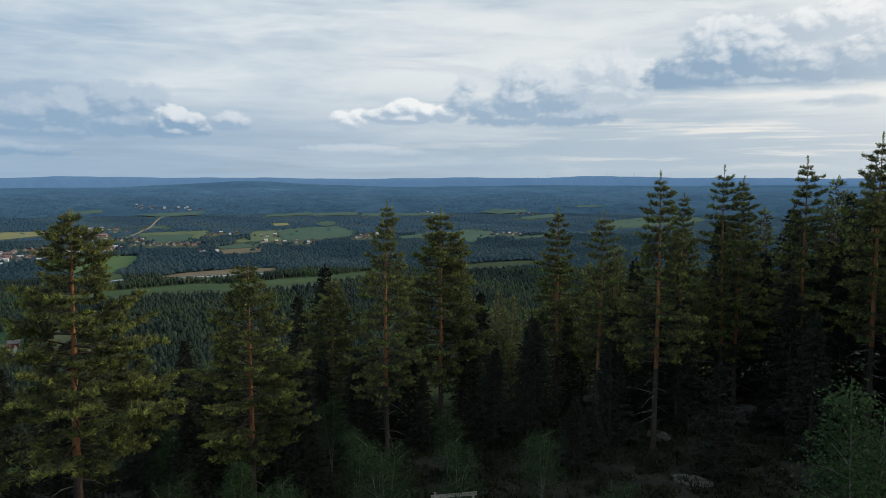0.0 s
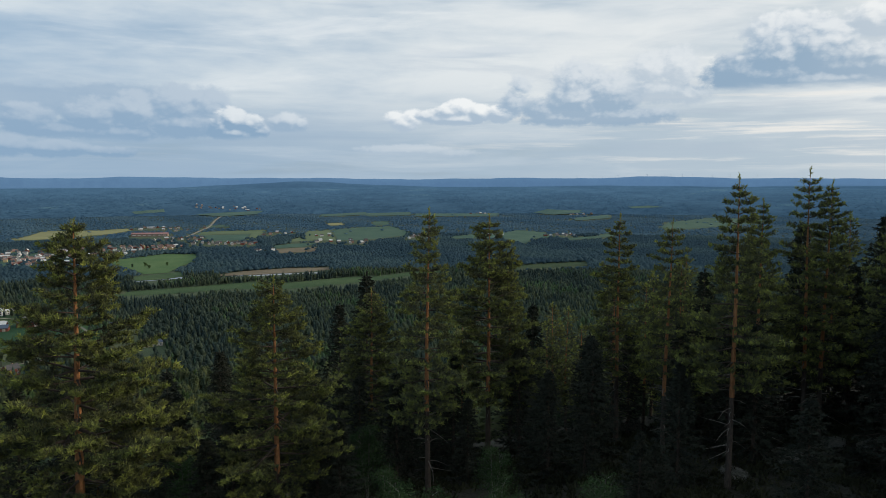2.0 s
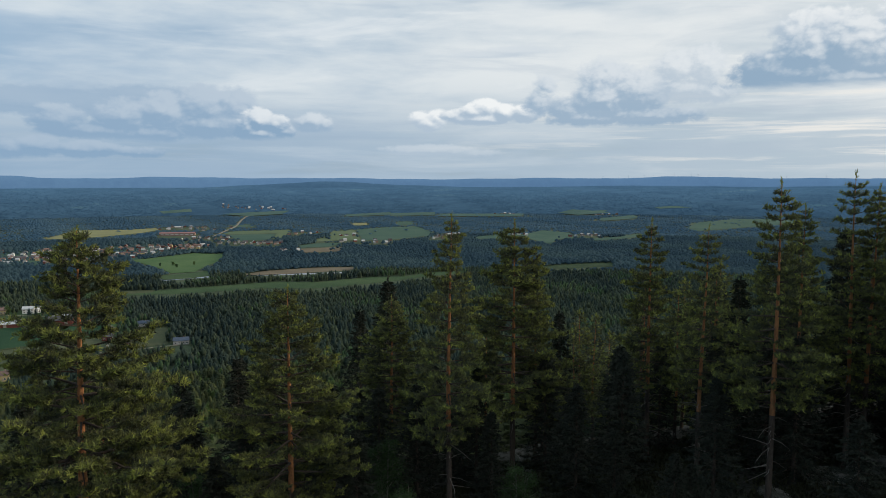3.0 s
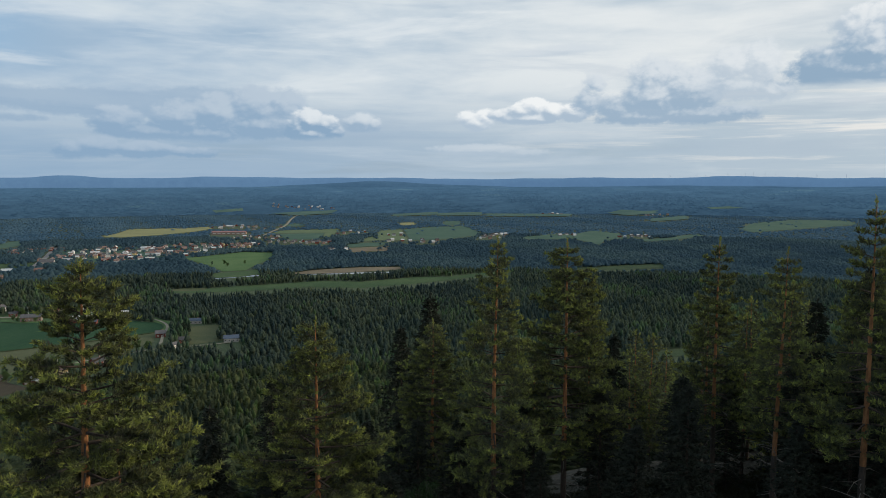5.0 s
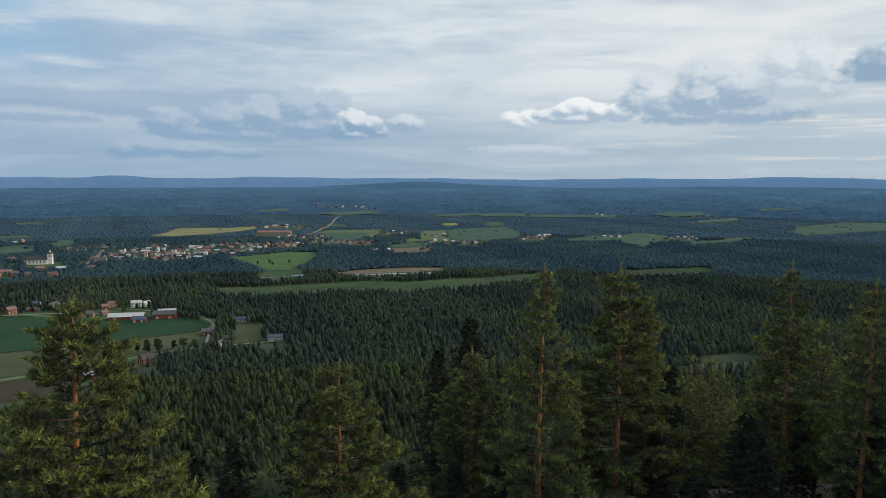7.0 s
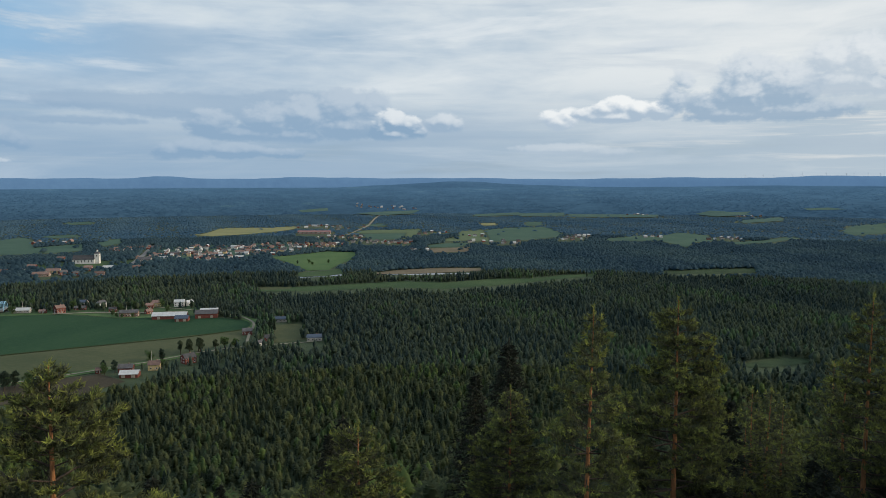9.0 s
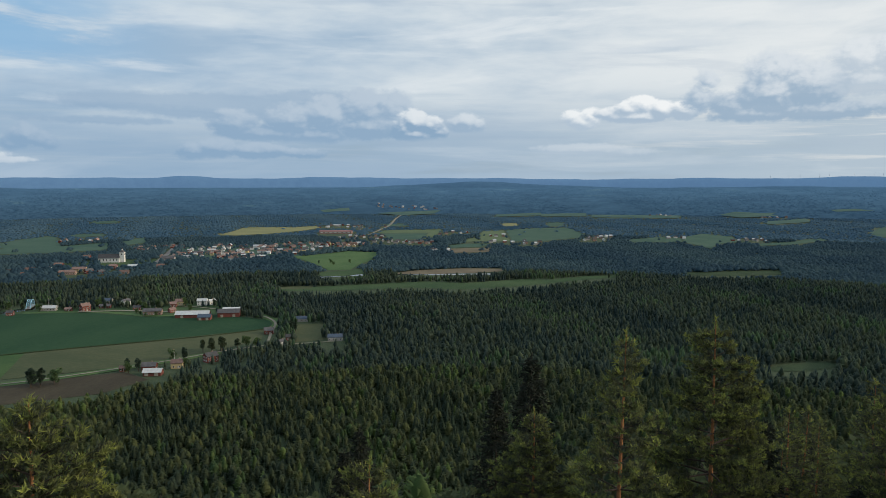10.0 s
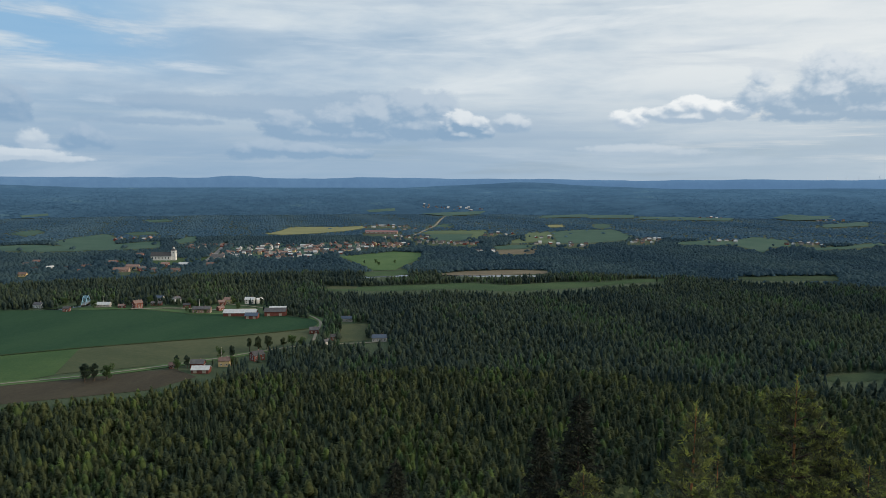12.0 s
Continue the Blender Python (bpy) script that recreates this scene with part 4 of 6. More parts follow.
for kind, sel, mat, wide, text in (("pine", (sort > 0.26) & (sort < 0.84), "pine_canopy_haze", 2.4, "dense pine forest farther down the valley"),
                                   ("spruce", sort <= 0.26, "spruce_canopy_haze", 1.9, "dark spruces farther down the valley"),
                                   ("leaf", sort >= 0.84, "leaf_canopy_haze", 1.15, "birches along the river and the fields")):
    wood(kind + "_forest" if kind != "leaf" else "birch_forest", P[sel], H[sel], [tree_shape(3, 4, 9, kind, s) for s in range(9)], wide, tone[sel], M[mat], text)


def clump(seed, count):
    """A far group of rounded treetops, 1 high."""
    g = np.random.default_rng(seed)
    V, T = [], []
    for k in range(count):
        x, y, h, r = g.uniform(-0.40, 0.40) * (count > 1), g.uniform(-0.40, 0.40) * (count > 1), g.uniform(0.70, 1.0), g.uniform(0.36, 0.50)
        i = len(V)
        V += [(x + r * g.uniform(0.8, 1.1) * math.cos(q), y + r * g.uniform(0.8, 1.1) * math.sin(q), h * g.uniform(0.25, 0.5)) for q in (0.3, 1.87, 3.44, 5.01)]
        V += [(x + r * 0.45, y, h * 0.86), (x - r * 0.3, y + r * 0.3, h), (x - r * 0.2, y - r * 0.4, h * 0.9), (x, y, 0.0)]
        T += [(i, i + 1, i + 4), (i + 1, i + 5, i + 4), (i + 1, i + 2, i + 5), (i + 2, i + 6, i + 5), (i + 2, i + 3, i + 6), (i + 3, i + 4, i + 6), (i + 3, i, i + 4), (i + 4, i + 5, i + 6), (i + 3, i + 7, i)]
    return np.array(V), np.array(T)


for r0, r1, gap, seed in ((1330, 2200, 7.6, 1), (2200, 3520, 14.0, 2)):
    P = scatter(r0, r1, gap)
    H = rng.uniform(7.5, 11.0, len(P)) * (0.7 + 0.6 * patches(P, 130, seed)) * (0.92, 0.52)[seed - 1]
    keep = free(P, H)
    for pts in YARDS:
        keep &= ~inside(P, pts) | (rng.random(len(P)) < 0.38)
    for cx, cy, sx, sy, n in CLUSTERS:
        keep &= (np.hypot((P[:, 0] - cx) / (sx + 15), (P[:, 1] - cy) / (sy + 15)) > 1.15) | (rng.random(len(P)) < 0.60)
        H = np.where(np.hypot((P[:, 0] - cx) / sx, (P[:, 1] - cy) / sy) < 1.2, H * 0.80, H)
    P, H = P[keep], H[keep]
    tone = np.clip(rng.normal(0.25, 0.10, len(P)) + 1.1 * (patches(P, 210, seed) - 0.5) + 0.5 * (patches(P, 60, seed + 3.0) - 0.5), 0, 1)
    wood("far_forest", P, H, [clump(s, 1) for s in range(10)], (1.5, 3.2)[seed - 1], tone, M["far_canopy_haze" if seed == 1 else "hazy_canopy"], "mixed woods across the plain" if seed == 1 else "hazy woods far across the plain")

# ragged tree lines on the hazy plain beyond
P = scatter(3500, 4700, 21.0)
keep = (patches(P, 330, 0.7) + 0.5 * (patches(P, 120, 2.0) - 0.5) > 0.22)
for pts in OPEN:
    keep &= ~inside(P, pts)
P = P[keep]
H = rng.uniform(1.4, 3.4, len(P)) * (4300.0 - np.hypot(*P.T) * 0.6) / 2200.0
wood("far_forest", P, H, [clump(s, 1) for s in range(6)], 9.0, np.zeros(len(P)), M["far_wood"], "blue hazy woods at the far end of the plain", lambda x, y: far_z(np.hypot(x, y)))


# ---- buildings ----
def gable(bm, L, Wd, z, rise, over=0.5, thick=0.25):
    """A pitched roof of two slabs meeting at the ridge."""
    for side in (-1, 1):
        pts = [(-L / 2 - over, side * (Wd / 2 + over), z - rise * over / (Wd / 2)), (L / 2 + over, side * (Wd / 2 + over), z - rise * over / (Wd / 2)),
               (L / 2 + over, 0, z + rise), (-L / 2 - over, 0, z + rise)]
        lo = [bm.verts.new(p) for p in pts]
        hi = [bm.verts.new((p[0], p[1], p[2] + thick)) for p in pts]
        bm.faces.new(hi if side < 0 else hi[::-1])
        bm.faces.new(lo[::-1] if side < 0 else lo)
        for k in range(4):
            q = (lo[k], lo[(k + 1) % 4], hi[(k + 1) % 4], hi[k])
            bm.faces.new(q if side < 0 else q[::-1])


def gable_walls(bm, L, Wd, h, rise):
    v = [bm.verts.new(p) for p in ((-L / 2, -Wd / 2, -0.5), (L / 2, -Wd / 2, -0.5), (L / 2, Wd / 2, -0.5), (-L / 2, Wd / 2, -0.5),
                                   (-L / 2, -Wd / 2, h), (L / 2, -Wd / 2, h), (L / 2, Wd / 2, h), (-L / 2, Wd / 2, h), (-L / 2, 0, h + rise), (L / 2, 0, h + rise))]
    for f in ((0, 1, 5, 4), (2, 3, 7, 6), (1, 2, 6, 9, 5), (3, 0, 4, 8, 7), (4, 5, 9, 8), (6, 7, 8, 9), (3, 2, 1, 0)):
        bm.faces.new([v[k] for k in f])


COLOUR = {"red_paint": "red wooden", "white_paint": "white", "yellow_paint": "yellow", "brick_wall": "brown brick", "grey_paint": "grey"}
ROOF = {"tile_roof": "orange tile roof", "dark_roof": "dark roof", "metal_roof": "pale sheet-metal roof", "blue_roof": "dark blue roof"}


def house(x, y, turn, L, Wd, h, walls, roof, name="house", group="houses of the valley", detail=True, where="among trees"):
    ob = new(name)
    rise = Wd * 0.34
    bm = bmesh.new()
    gable_walls(bm, L, Wd, h, rise)
    part("wall", bm, M[walls], ob)
    bm = bmesh.new()
    gable(bm, L, Wd, h, rise)
    part("roof", bm, M[roof], ob, ROOF[roof])
    if detail:
        n = max(2, int(L / 3.6))
        bm = bmesh.new()
        box(bm, (0, 0, 0), (1.2, 0.12, 1.4))
        pane = part("window", bm, M["window_glass"], ob)
        frame_bm = bmesh.new()
        for dx2, dz2, sx2, sz2 in ((0, 0.75, 1.5, 0.14), (0, -0.75, 1.5, 0.14), (-0.68, 0, 0.14, 1.4), (0.68, 0, 0.14, 1.4)):
            box(frame_bm, (dx2, -0.03, dz2), (sx2, 0.2, sz2))
        fr = part("window_frame", frame_bm, M["white_paint"], pane)
        spots = []
        for storey in range(2 if h > 5 else 1):
            for k in range(n):
                u = -L / 2 + (k + 0.5) * L / n
                spots.append((u, -Wd / 2 - 0.05, 1.7 + 2.7 * storey, 0))
            for w in ((-0.22, 0.22) if Wd > 7 else (0,)):
                spots.append((L / 2 + 0.05, Wd * w, 1.7 + 2.7 * storey, 90))
                spots.append((-L / 2 - 0.05, Wd * w, 1.7 + 2.7 * storey, -90))
        for k, (a, b, c, t) in enumerate(spots):
            if k == 0:
                p = pane
            else:
                p = under("window", pane.data, ob)
                under("window_frame", fr.data, p)
            p.matrix_basis = pose(a, b, c, 0, 0, t)
        bm = bmesh.new()
        box(bm, (L * 0.1, -Wd / 2 - 0.06, 1.05), (1.0, 0.16, 2.1))
        part("door", bm, M["old_wood"], ob)
    bm = bmesh.new()
    box(bm, (L * 0.18, Wd * 0.08, h + rise + 0.2), (0.9, 0.7, 1.6))
    part("chimney", bm, M["brick_wall"], ob)
    ob.matrix_basis = pose(x, y, float(ground_z(x, y)) + float(far_z(math.hypot(x, y))) + 0.35, 0, 0, turn)
    return tagged(ob, f"{COLOUR[walls]} house with {ROOF[roof]} {where}", "house", group)


for row in HOUSES:
    house(*row, where="beside the fields", group="farm houses")
for row in STREET:
    house(*row, where="on the village street", group="village houses")
for row in TOWN:
    house(*row, detail=False, where="in the village" if row[1] < 1750 else "on the plain", group="village houses")


def barn(x, y, turn, L, Wd, h, roof, text):
    ob = new("barn")
    rise = Wd * 0.26
    bm = bmesh.new()
    gable_walls(bm, L, Wd, h, rise)
    part("wall", bm, M["red_paint"], ob)
    bm = bmesh.new()
    gable(bm, L, Wd, h, rise, 0.7)
    part("roof", bm, M[roof], ob, ROOF[roof])
    for u in (-0.3, 0.25):
        bm = bmesh.new()
        box(bm, (L * u, -Wd / 2 - 0.08, 1.6), (3.2, 0.2, 3.2))
        part("door", bm, M["old_wood"], ob)
    ob.matrix_basis = pose(x, y, 0.4, 0, 0, turn)
    return tagged(ob, text, "barn", "farm barns")


barn(-580, 756, 24, 40, 13, 4.2, "metal_roof", "long red barn with pale sheet-metal roof at the farm")
barn(-556, 747, 24, 15, 11, 3.8, "blue_roof", "red barn with dark blue roof at the farm")
barn(-541, 775, 27, 26, 14, 5.5, "dark_roof", "tall dark red barn beside the crop field")
barn(-543, 783, 27, 20, 6, 8.2, "metal_roof", "lean-to with pale metal roof behind the red barn")
barn(-441, 522, 24, 15, 9, 3.2, "metal_roof", "low shed with pale metal roof by the gravel road")

factory = new("factory")
bm = bmesh.new()
box(bm, (0, 0, 3.2), (100, 26, 7.4))
part("wall", bm, M["brick_wall"], factory)
bm = bmesh.new()
gable(bm, 100, 26, 6.9, 3.0, 0.8)
part("roof", bm, M["red_sheet_roof"], factory, "faded red roof")
for k in range(7):
    bm = bmesh.new()
    box(bm, (-42 + 14 * k, -13.1, 3.4), (9, 0.3, 1.8))
    part("window", bm, M["white_paint"], factory)
factory.matrix_basis = pose(-1049, 2054, 0.3, 0, 0, 17)
tagged(factory, "long red factory hall at the edge of the village", "factory")

# the white church with its west tower
church = new("church")
bm = bmesh.new()
gable_walls(bm, 42, 14, 9.0, 7.5)
part("wall", bm, M["white_paint"], church)
bm = bmesh.new()
gable(bm, 42, 14, 9.0, 7.5, 0.6)
part("roof", bm, M["dark_roof"], church, "steep dark shingled roof")
for k in range(6):
    bm = bmesh.new()
    box(bm, (-17 + 6.6 * k, -7.05, 4.8), (1.6, 0.3, 3.6))
    bmesh.ops.create_cone(bm, cap_ends=True, segments=12, radius1=0.8, radius2=0.8, depth=0.3, matrix=pose(-17 + 6.6 * k, -7.05, 6.6, 90, 0, 0))
    part("window", bm, M["window_glass"], church)
bm = bmesh.new()
box(bm, (25, 0, 9.7), (9.0, 9.0, 20.5))
tower = part("tower", bm, M["white_paint"], church)
bm = bmesh.new()
bmesh.ops.create_cone(bm, cap_ends=True, segments=4, radius1=6.9, radius2=2.4, depth=4.0, matrix=pose(25, 0, 22.0, 0, 0, 45))
part("tower_roof", bm, M["dark_roof"], tower)
bm = bmesh.new()
bmesh.ops.create_cone(bm, cap_ends=True, segments=8, radius1=1.7, radius2=1.7, depth=3.0, matrix=pose(25, 0, 25.4))
part("lantern", bm, M["white_paint"], tower)
bm = bmesh.new()
bmesh.ops.create_cone(bm, cap_ends=True, segments=8, radius1=2.1, radius2=0.1, depth=3.0, matrix=pose(25, 0, 28.4))
part("spire", bm, M["dark_roof"], tower)
for sx3, sy3, t3 in ((25, -4.55, 0), (29.55, 0, 90)):
    bm = bmesh.new()
    box(bm, (0, 0, 16.0), (1.8, 0.3, 3.2))
    part("belfry_opening", bm, M["window_glass"], tower).matrix_basis = pose(sx3, sy3, 0, 0, 0, t3)
church.matrix_basis = pose(-1126, 1200, 0.3, 0, 0, 24)
tagged(church, "white rendered church with dark roof and square tower", "church")

# the pale blue arch bridge over the river
bridge = new("arch_bridge")
for side in (-4, 4):
    bm = bmesh.new()
    last = None
    for k in range(17):
        u = k / 16 * 2 - 1
        p = Vector((u * 24, side, 17.5 * (1 - u * u) + 2))
        if last:
            beam(bm, last, p, 0.9, 0.9)
        last = p
    part("arch", bm, M["blue_steel"], bridge)
for side in (-4, 4):
    for k in range(1, 8):
        u = k / 4 - 1
        bm = bmesh.new()
        beam(bm, (u * 24, side, 4.0), (u * 24, side, 17.5 * (1 - u * u) + 2), 0.35)
        part("hanger", bm, M["blue_steel"], bridge)
for k in (-0.4, 0.0, 0.4):
    bm = bmesh.new()
    beam(bm, (k * 24, -4, 17.5 * (1 - k * k) + 2), (k * 24, 4, 17.5 * (1 - k * k) + 2), 0.8)
    part("crossbeam", bm, M["blue_steel"], bridge)
bm = bmesh.new()
box(bm, (0, 0, 3.6), (60, 9, 0.9))
part("deck", bm, M["asphalt"], bridge)
for k in (-26, 26):
    bm = bmesh.new()
    box(bm, (k, 0, 1.3), (3, 9, 4.2))
    part("pier", bm, M["rock"], bridge)
bridge.matrix_basis = pose(-822, 738, 0.0, 0, 0, 126)
tagged(bridge, "pale blue steel arch bridge over the river", "bridge")

bridge.scale = (0.62, 0.62, 0.62)


def field_tree(seed, h, spread, low, material, n=1000):
    """A full-crowned broadleaf tree or a pine standing by itself in the fields."""
    r = random.Random(seed)
    g = np.random.default_rng(seed)
    ob = new("field_tree")
    bm = bmesh.new()
    bmesh.ops.create_cone(bm, cap_ends=True, segments=7, radius1=0.03 * h, radius2=0.008 * h, depth=h * 0.8, matrix=pose(0, 0, h * 0.38))
    for k in range(7):
        a, z = r.uniform(0, 6.28), h * r.uniform(low + 0.1, 0.7)
        beam(bm, (0, 0, z), (math.cos(a) * spread * 0.7, math.sin(a) * spread * 0.7, z + spread * 0.5), 0.012 * h, None, 5)
    part("trunk", bm, M["grey_bark"], ob)
    lumps = [(Vector((g.normal(0, 0.42) * spread, g.normal(0, 0.42) * spread, h * r.uniform(low + 0.12, 0.90))), spread * r.uniform(0.22, 0.46)) for _ in range(18)]
    pick = g.integers(0, len(lumps), n)
    d = g.normal(0, 1, (n, 3))
    d /= np.linalg.norm(d, axis=1, keepdims=True)
    C = np.array([tuple(l[0]) for l in lumps])[pick] + d * (np.array([l[1] for l in lumps])[pick] * g.uniform(0.6, 1.05, n))[:, None]
    C[:, 2] = np.clip(C[:, 2], h * low, h)
    V, T = tufts(C, d, 2, 0.075 * h, 0.020 * h, 0.7, g)
    under("crown", mesh_of("crown", V, T, np.full(len(V), 0.2), material), ob)
    return ob


def tufts(C, D, number, length, width, spread, g, lift=0.0):
    """Bundles of needles or leaves: thin triangles that fan out from C about the directions D."""
    C, D = np.repeat(np.array(C), number, 0), np.repeat(np.array(D), number, 0)
    d = D + g.normal(0, spread, D.shape)
    d[:, 2] += lift
    d /= np.linalg.norm(d, axis=1, keepdims=True) + 1e-6
    s = np.cross(d, g.normal(0, 1, d.shape))
    s /= np.linalg.norm(s, axis=1, keepdims=True) + 1e-6
    L = length * g.uniform(0.7, 1.25, (len(d), 1))
    C = C + g.normal(0, length * 0.15, C.shape)
    V = np.stack([C + s * width, C - s * width, C + d * L], 1).reshape(-1, 3)
    return V, np.arange(len(V)).reshape(-1, 3)


SOLO = [  # x, y, height, which
    (-508, 457, 17, 1), (-504, 463, 16, 1), (-513, 462, 11, 0), (-497, 470, 14, 0), (-473, 527, 11, 1), (-462, 528, 12, 1), (-466, 520, 10, 0), (-459, 570, 11, 0), (-452, 577, 12, 1), (-449, 574, 10, 1), (-433, 553, 9, 0),
    (-448, 600, 15, 2), (-442, 606, 16, 2), (-438, 600, 14, 2), (-434, 612, 16, 2), (-440, 617, 15, 2), (-430, 606, 14, 2), (-424, 622, 13, 2), (-426, 640, 12, 0), (-414, 640, 11, 0),
]
SOLO += [
    (-650, 744, 6, 0), (-640, 742, 5, 0), (-628, 747, 6, 0), (-662, 752, 7, 0), (-690, 790, 10, 0), (-700, 780, 9, 1), (-668, 800, 11, 0), (-790, 722, 11, 0), (-812, 716, 12, 1), (-800, 760, 13, 0), (-770, 752, 11, 0),
    (-722, 762, 10, 1), (-610, 790, 9, 0), (-640, 818, 12, 0), (-600, 825, 11, 1), (-840, 720, 12, 0), (-706, 800, 11, 1), (-419, 700, 10, 1), (-424, 712, 11, 1), (-417, 722, 12, 1), (-426, 728, 12, 1), (-745, 775, 12, 0), (-672, 779, 10, 0),
    (-690, 1330, 9, 0), (-668, 1300, 8, 0), (-706, 1310, 8, 1), (-655, 1345, 8, 0),
]
solo = {}
for k, (x, y, h, which) in enumerate(SOLO):
    if which not in solo:
        solo[which] = tree = tagged(field_tree(90 + which, 12.0, (3.8, 2.6, 1.9)[which], (0.06, 0.05, 0.34)[which], M[("leaf_canopy", "spruce_canopy", "pine_canopy")[which]]),
                                    ("broad green leafy tree beside the farm fields", "dark dense tree beside the farm road", "tall slender pine by the farm road")[which], "tree", "trees round the farm")
        tree.matrix_basis = pose(x, y, 0.2, 0, 0, 40 * k)
    else:
        tree = copy_thing(solo[which], pose(x, y, 0.2, 0, 0, 40 * k))
    tree.scale = (h / 12, h / 12, h / 12)

# flagpoles beside the farm houses
for x, y in ((-795, 742), (-447, 557), (-655, 768)):
    pole = new("flagpole")
    bm = bmesh.new()
    bmesh.ops.create_cone(bm, cap_ends=True, segments=8, radius1=0.22, radius2=0.12, depth=14, matrix=pose(0, 0, 6.8))
    part("pole", bm, M["white_paint"], pole)
    bm = bmesh.new()
    bmesh.ops.create_icosphere(bm, subdivisions=1, radius=0.3, matrix=pose(0, 0, 13.9))
    part("finial", bm, M["yellow_paint"], pole)
    pole.matrix_basis = pose(x, y, 0.3)
    tagged(pole, "tall white wooden flagpole beside a house", "flagpole", "flagpoles")


# wind turbines on the skyline
def turbine():
    ob = new("wind_turbine")
    bm = bmesh.new()
    bmesh.ops.create_cone(bm, cap_ends=True, segments=8, radius1=0.75, radius2=0.5, depth=26, matrix=pose(0, 0, 7))
    part("tower", bm, M["turbine_white"], ob)
    bm = bmesh.new()
    box(bm, (0, 0, 20.4), (1.0, 2.4, 1.0))
    nac = part("nacelle", bm, M["turbine_white"], ob)
    for k in range(3):
        bm = bmesh.new()
        bmesh.ops.create_cone(bm, cap_ends=True, segments=5, radius1=0.5, radius2=0.12, depth=11.0, matrix=pose(0, -1.4, 0) @ Matrix.Translation((0, 0, 5.6)))
        part("blade", bm, M["turbine_white"], nac).matrix_basis = pose(0, 0, 20.4) @ pose(0, 0, 0, 0, 17 + 120 * k, 0)
    return tagged(ob, "distant pale wind turbine on a ridge", "wind turbine", "wind turbines")


first = None
for k, a in enumerate((-5.2, -6.4, -7.1, -8.3, -8.9, -10.4, -11.6, -12.1, -12.9, -13.6, -15.0, -16.2, -18.0, -20.5)):
    r = 4895
    m = pose(-math.sin(radians(a)) * r, math.cos(radians(a)) * r, float(crest_far(np.array([a]))[0]) - 1.0, 0, 0, a * 3.0)
    if first is None:
        first = turbine()
        first.matrix_basis = m
    else:
        copy_thing(first, m)


# ---- trees on the hilltop ----
def tube(V, T, pts, radii, sides):
    """Adds a tapering tube through pts."""
    base = len(V)
    n = len(pts)
    for i, p in enumerate(pts):
        d = (pts[min(i + 1, n - 1)] - pts[max(i - 1, 0)]).normalized()
        u = d.orthogonal().normalized()
        w = d.cross(u)
        for k in range(sides):
            a = 6.28318 * k / sides
            V.append(tuple(p + (u * math.cos(a) + w * math.sin(a)) * radii[i]))
    for i in range(n - 1):
        for k in range(sides):
            a, b = base + i * sides + k, base + i * sides + (k + 1) % sides
            T += [(a, b, b + sides), (a, b + sides, a + sides)]


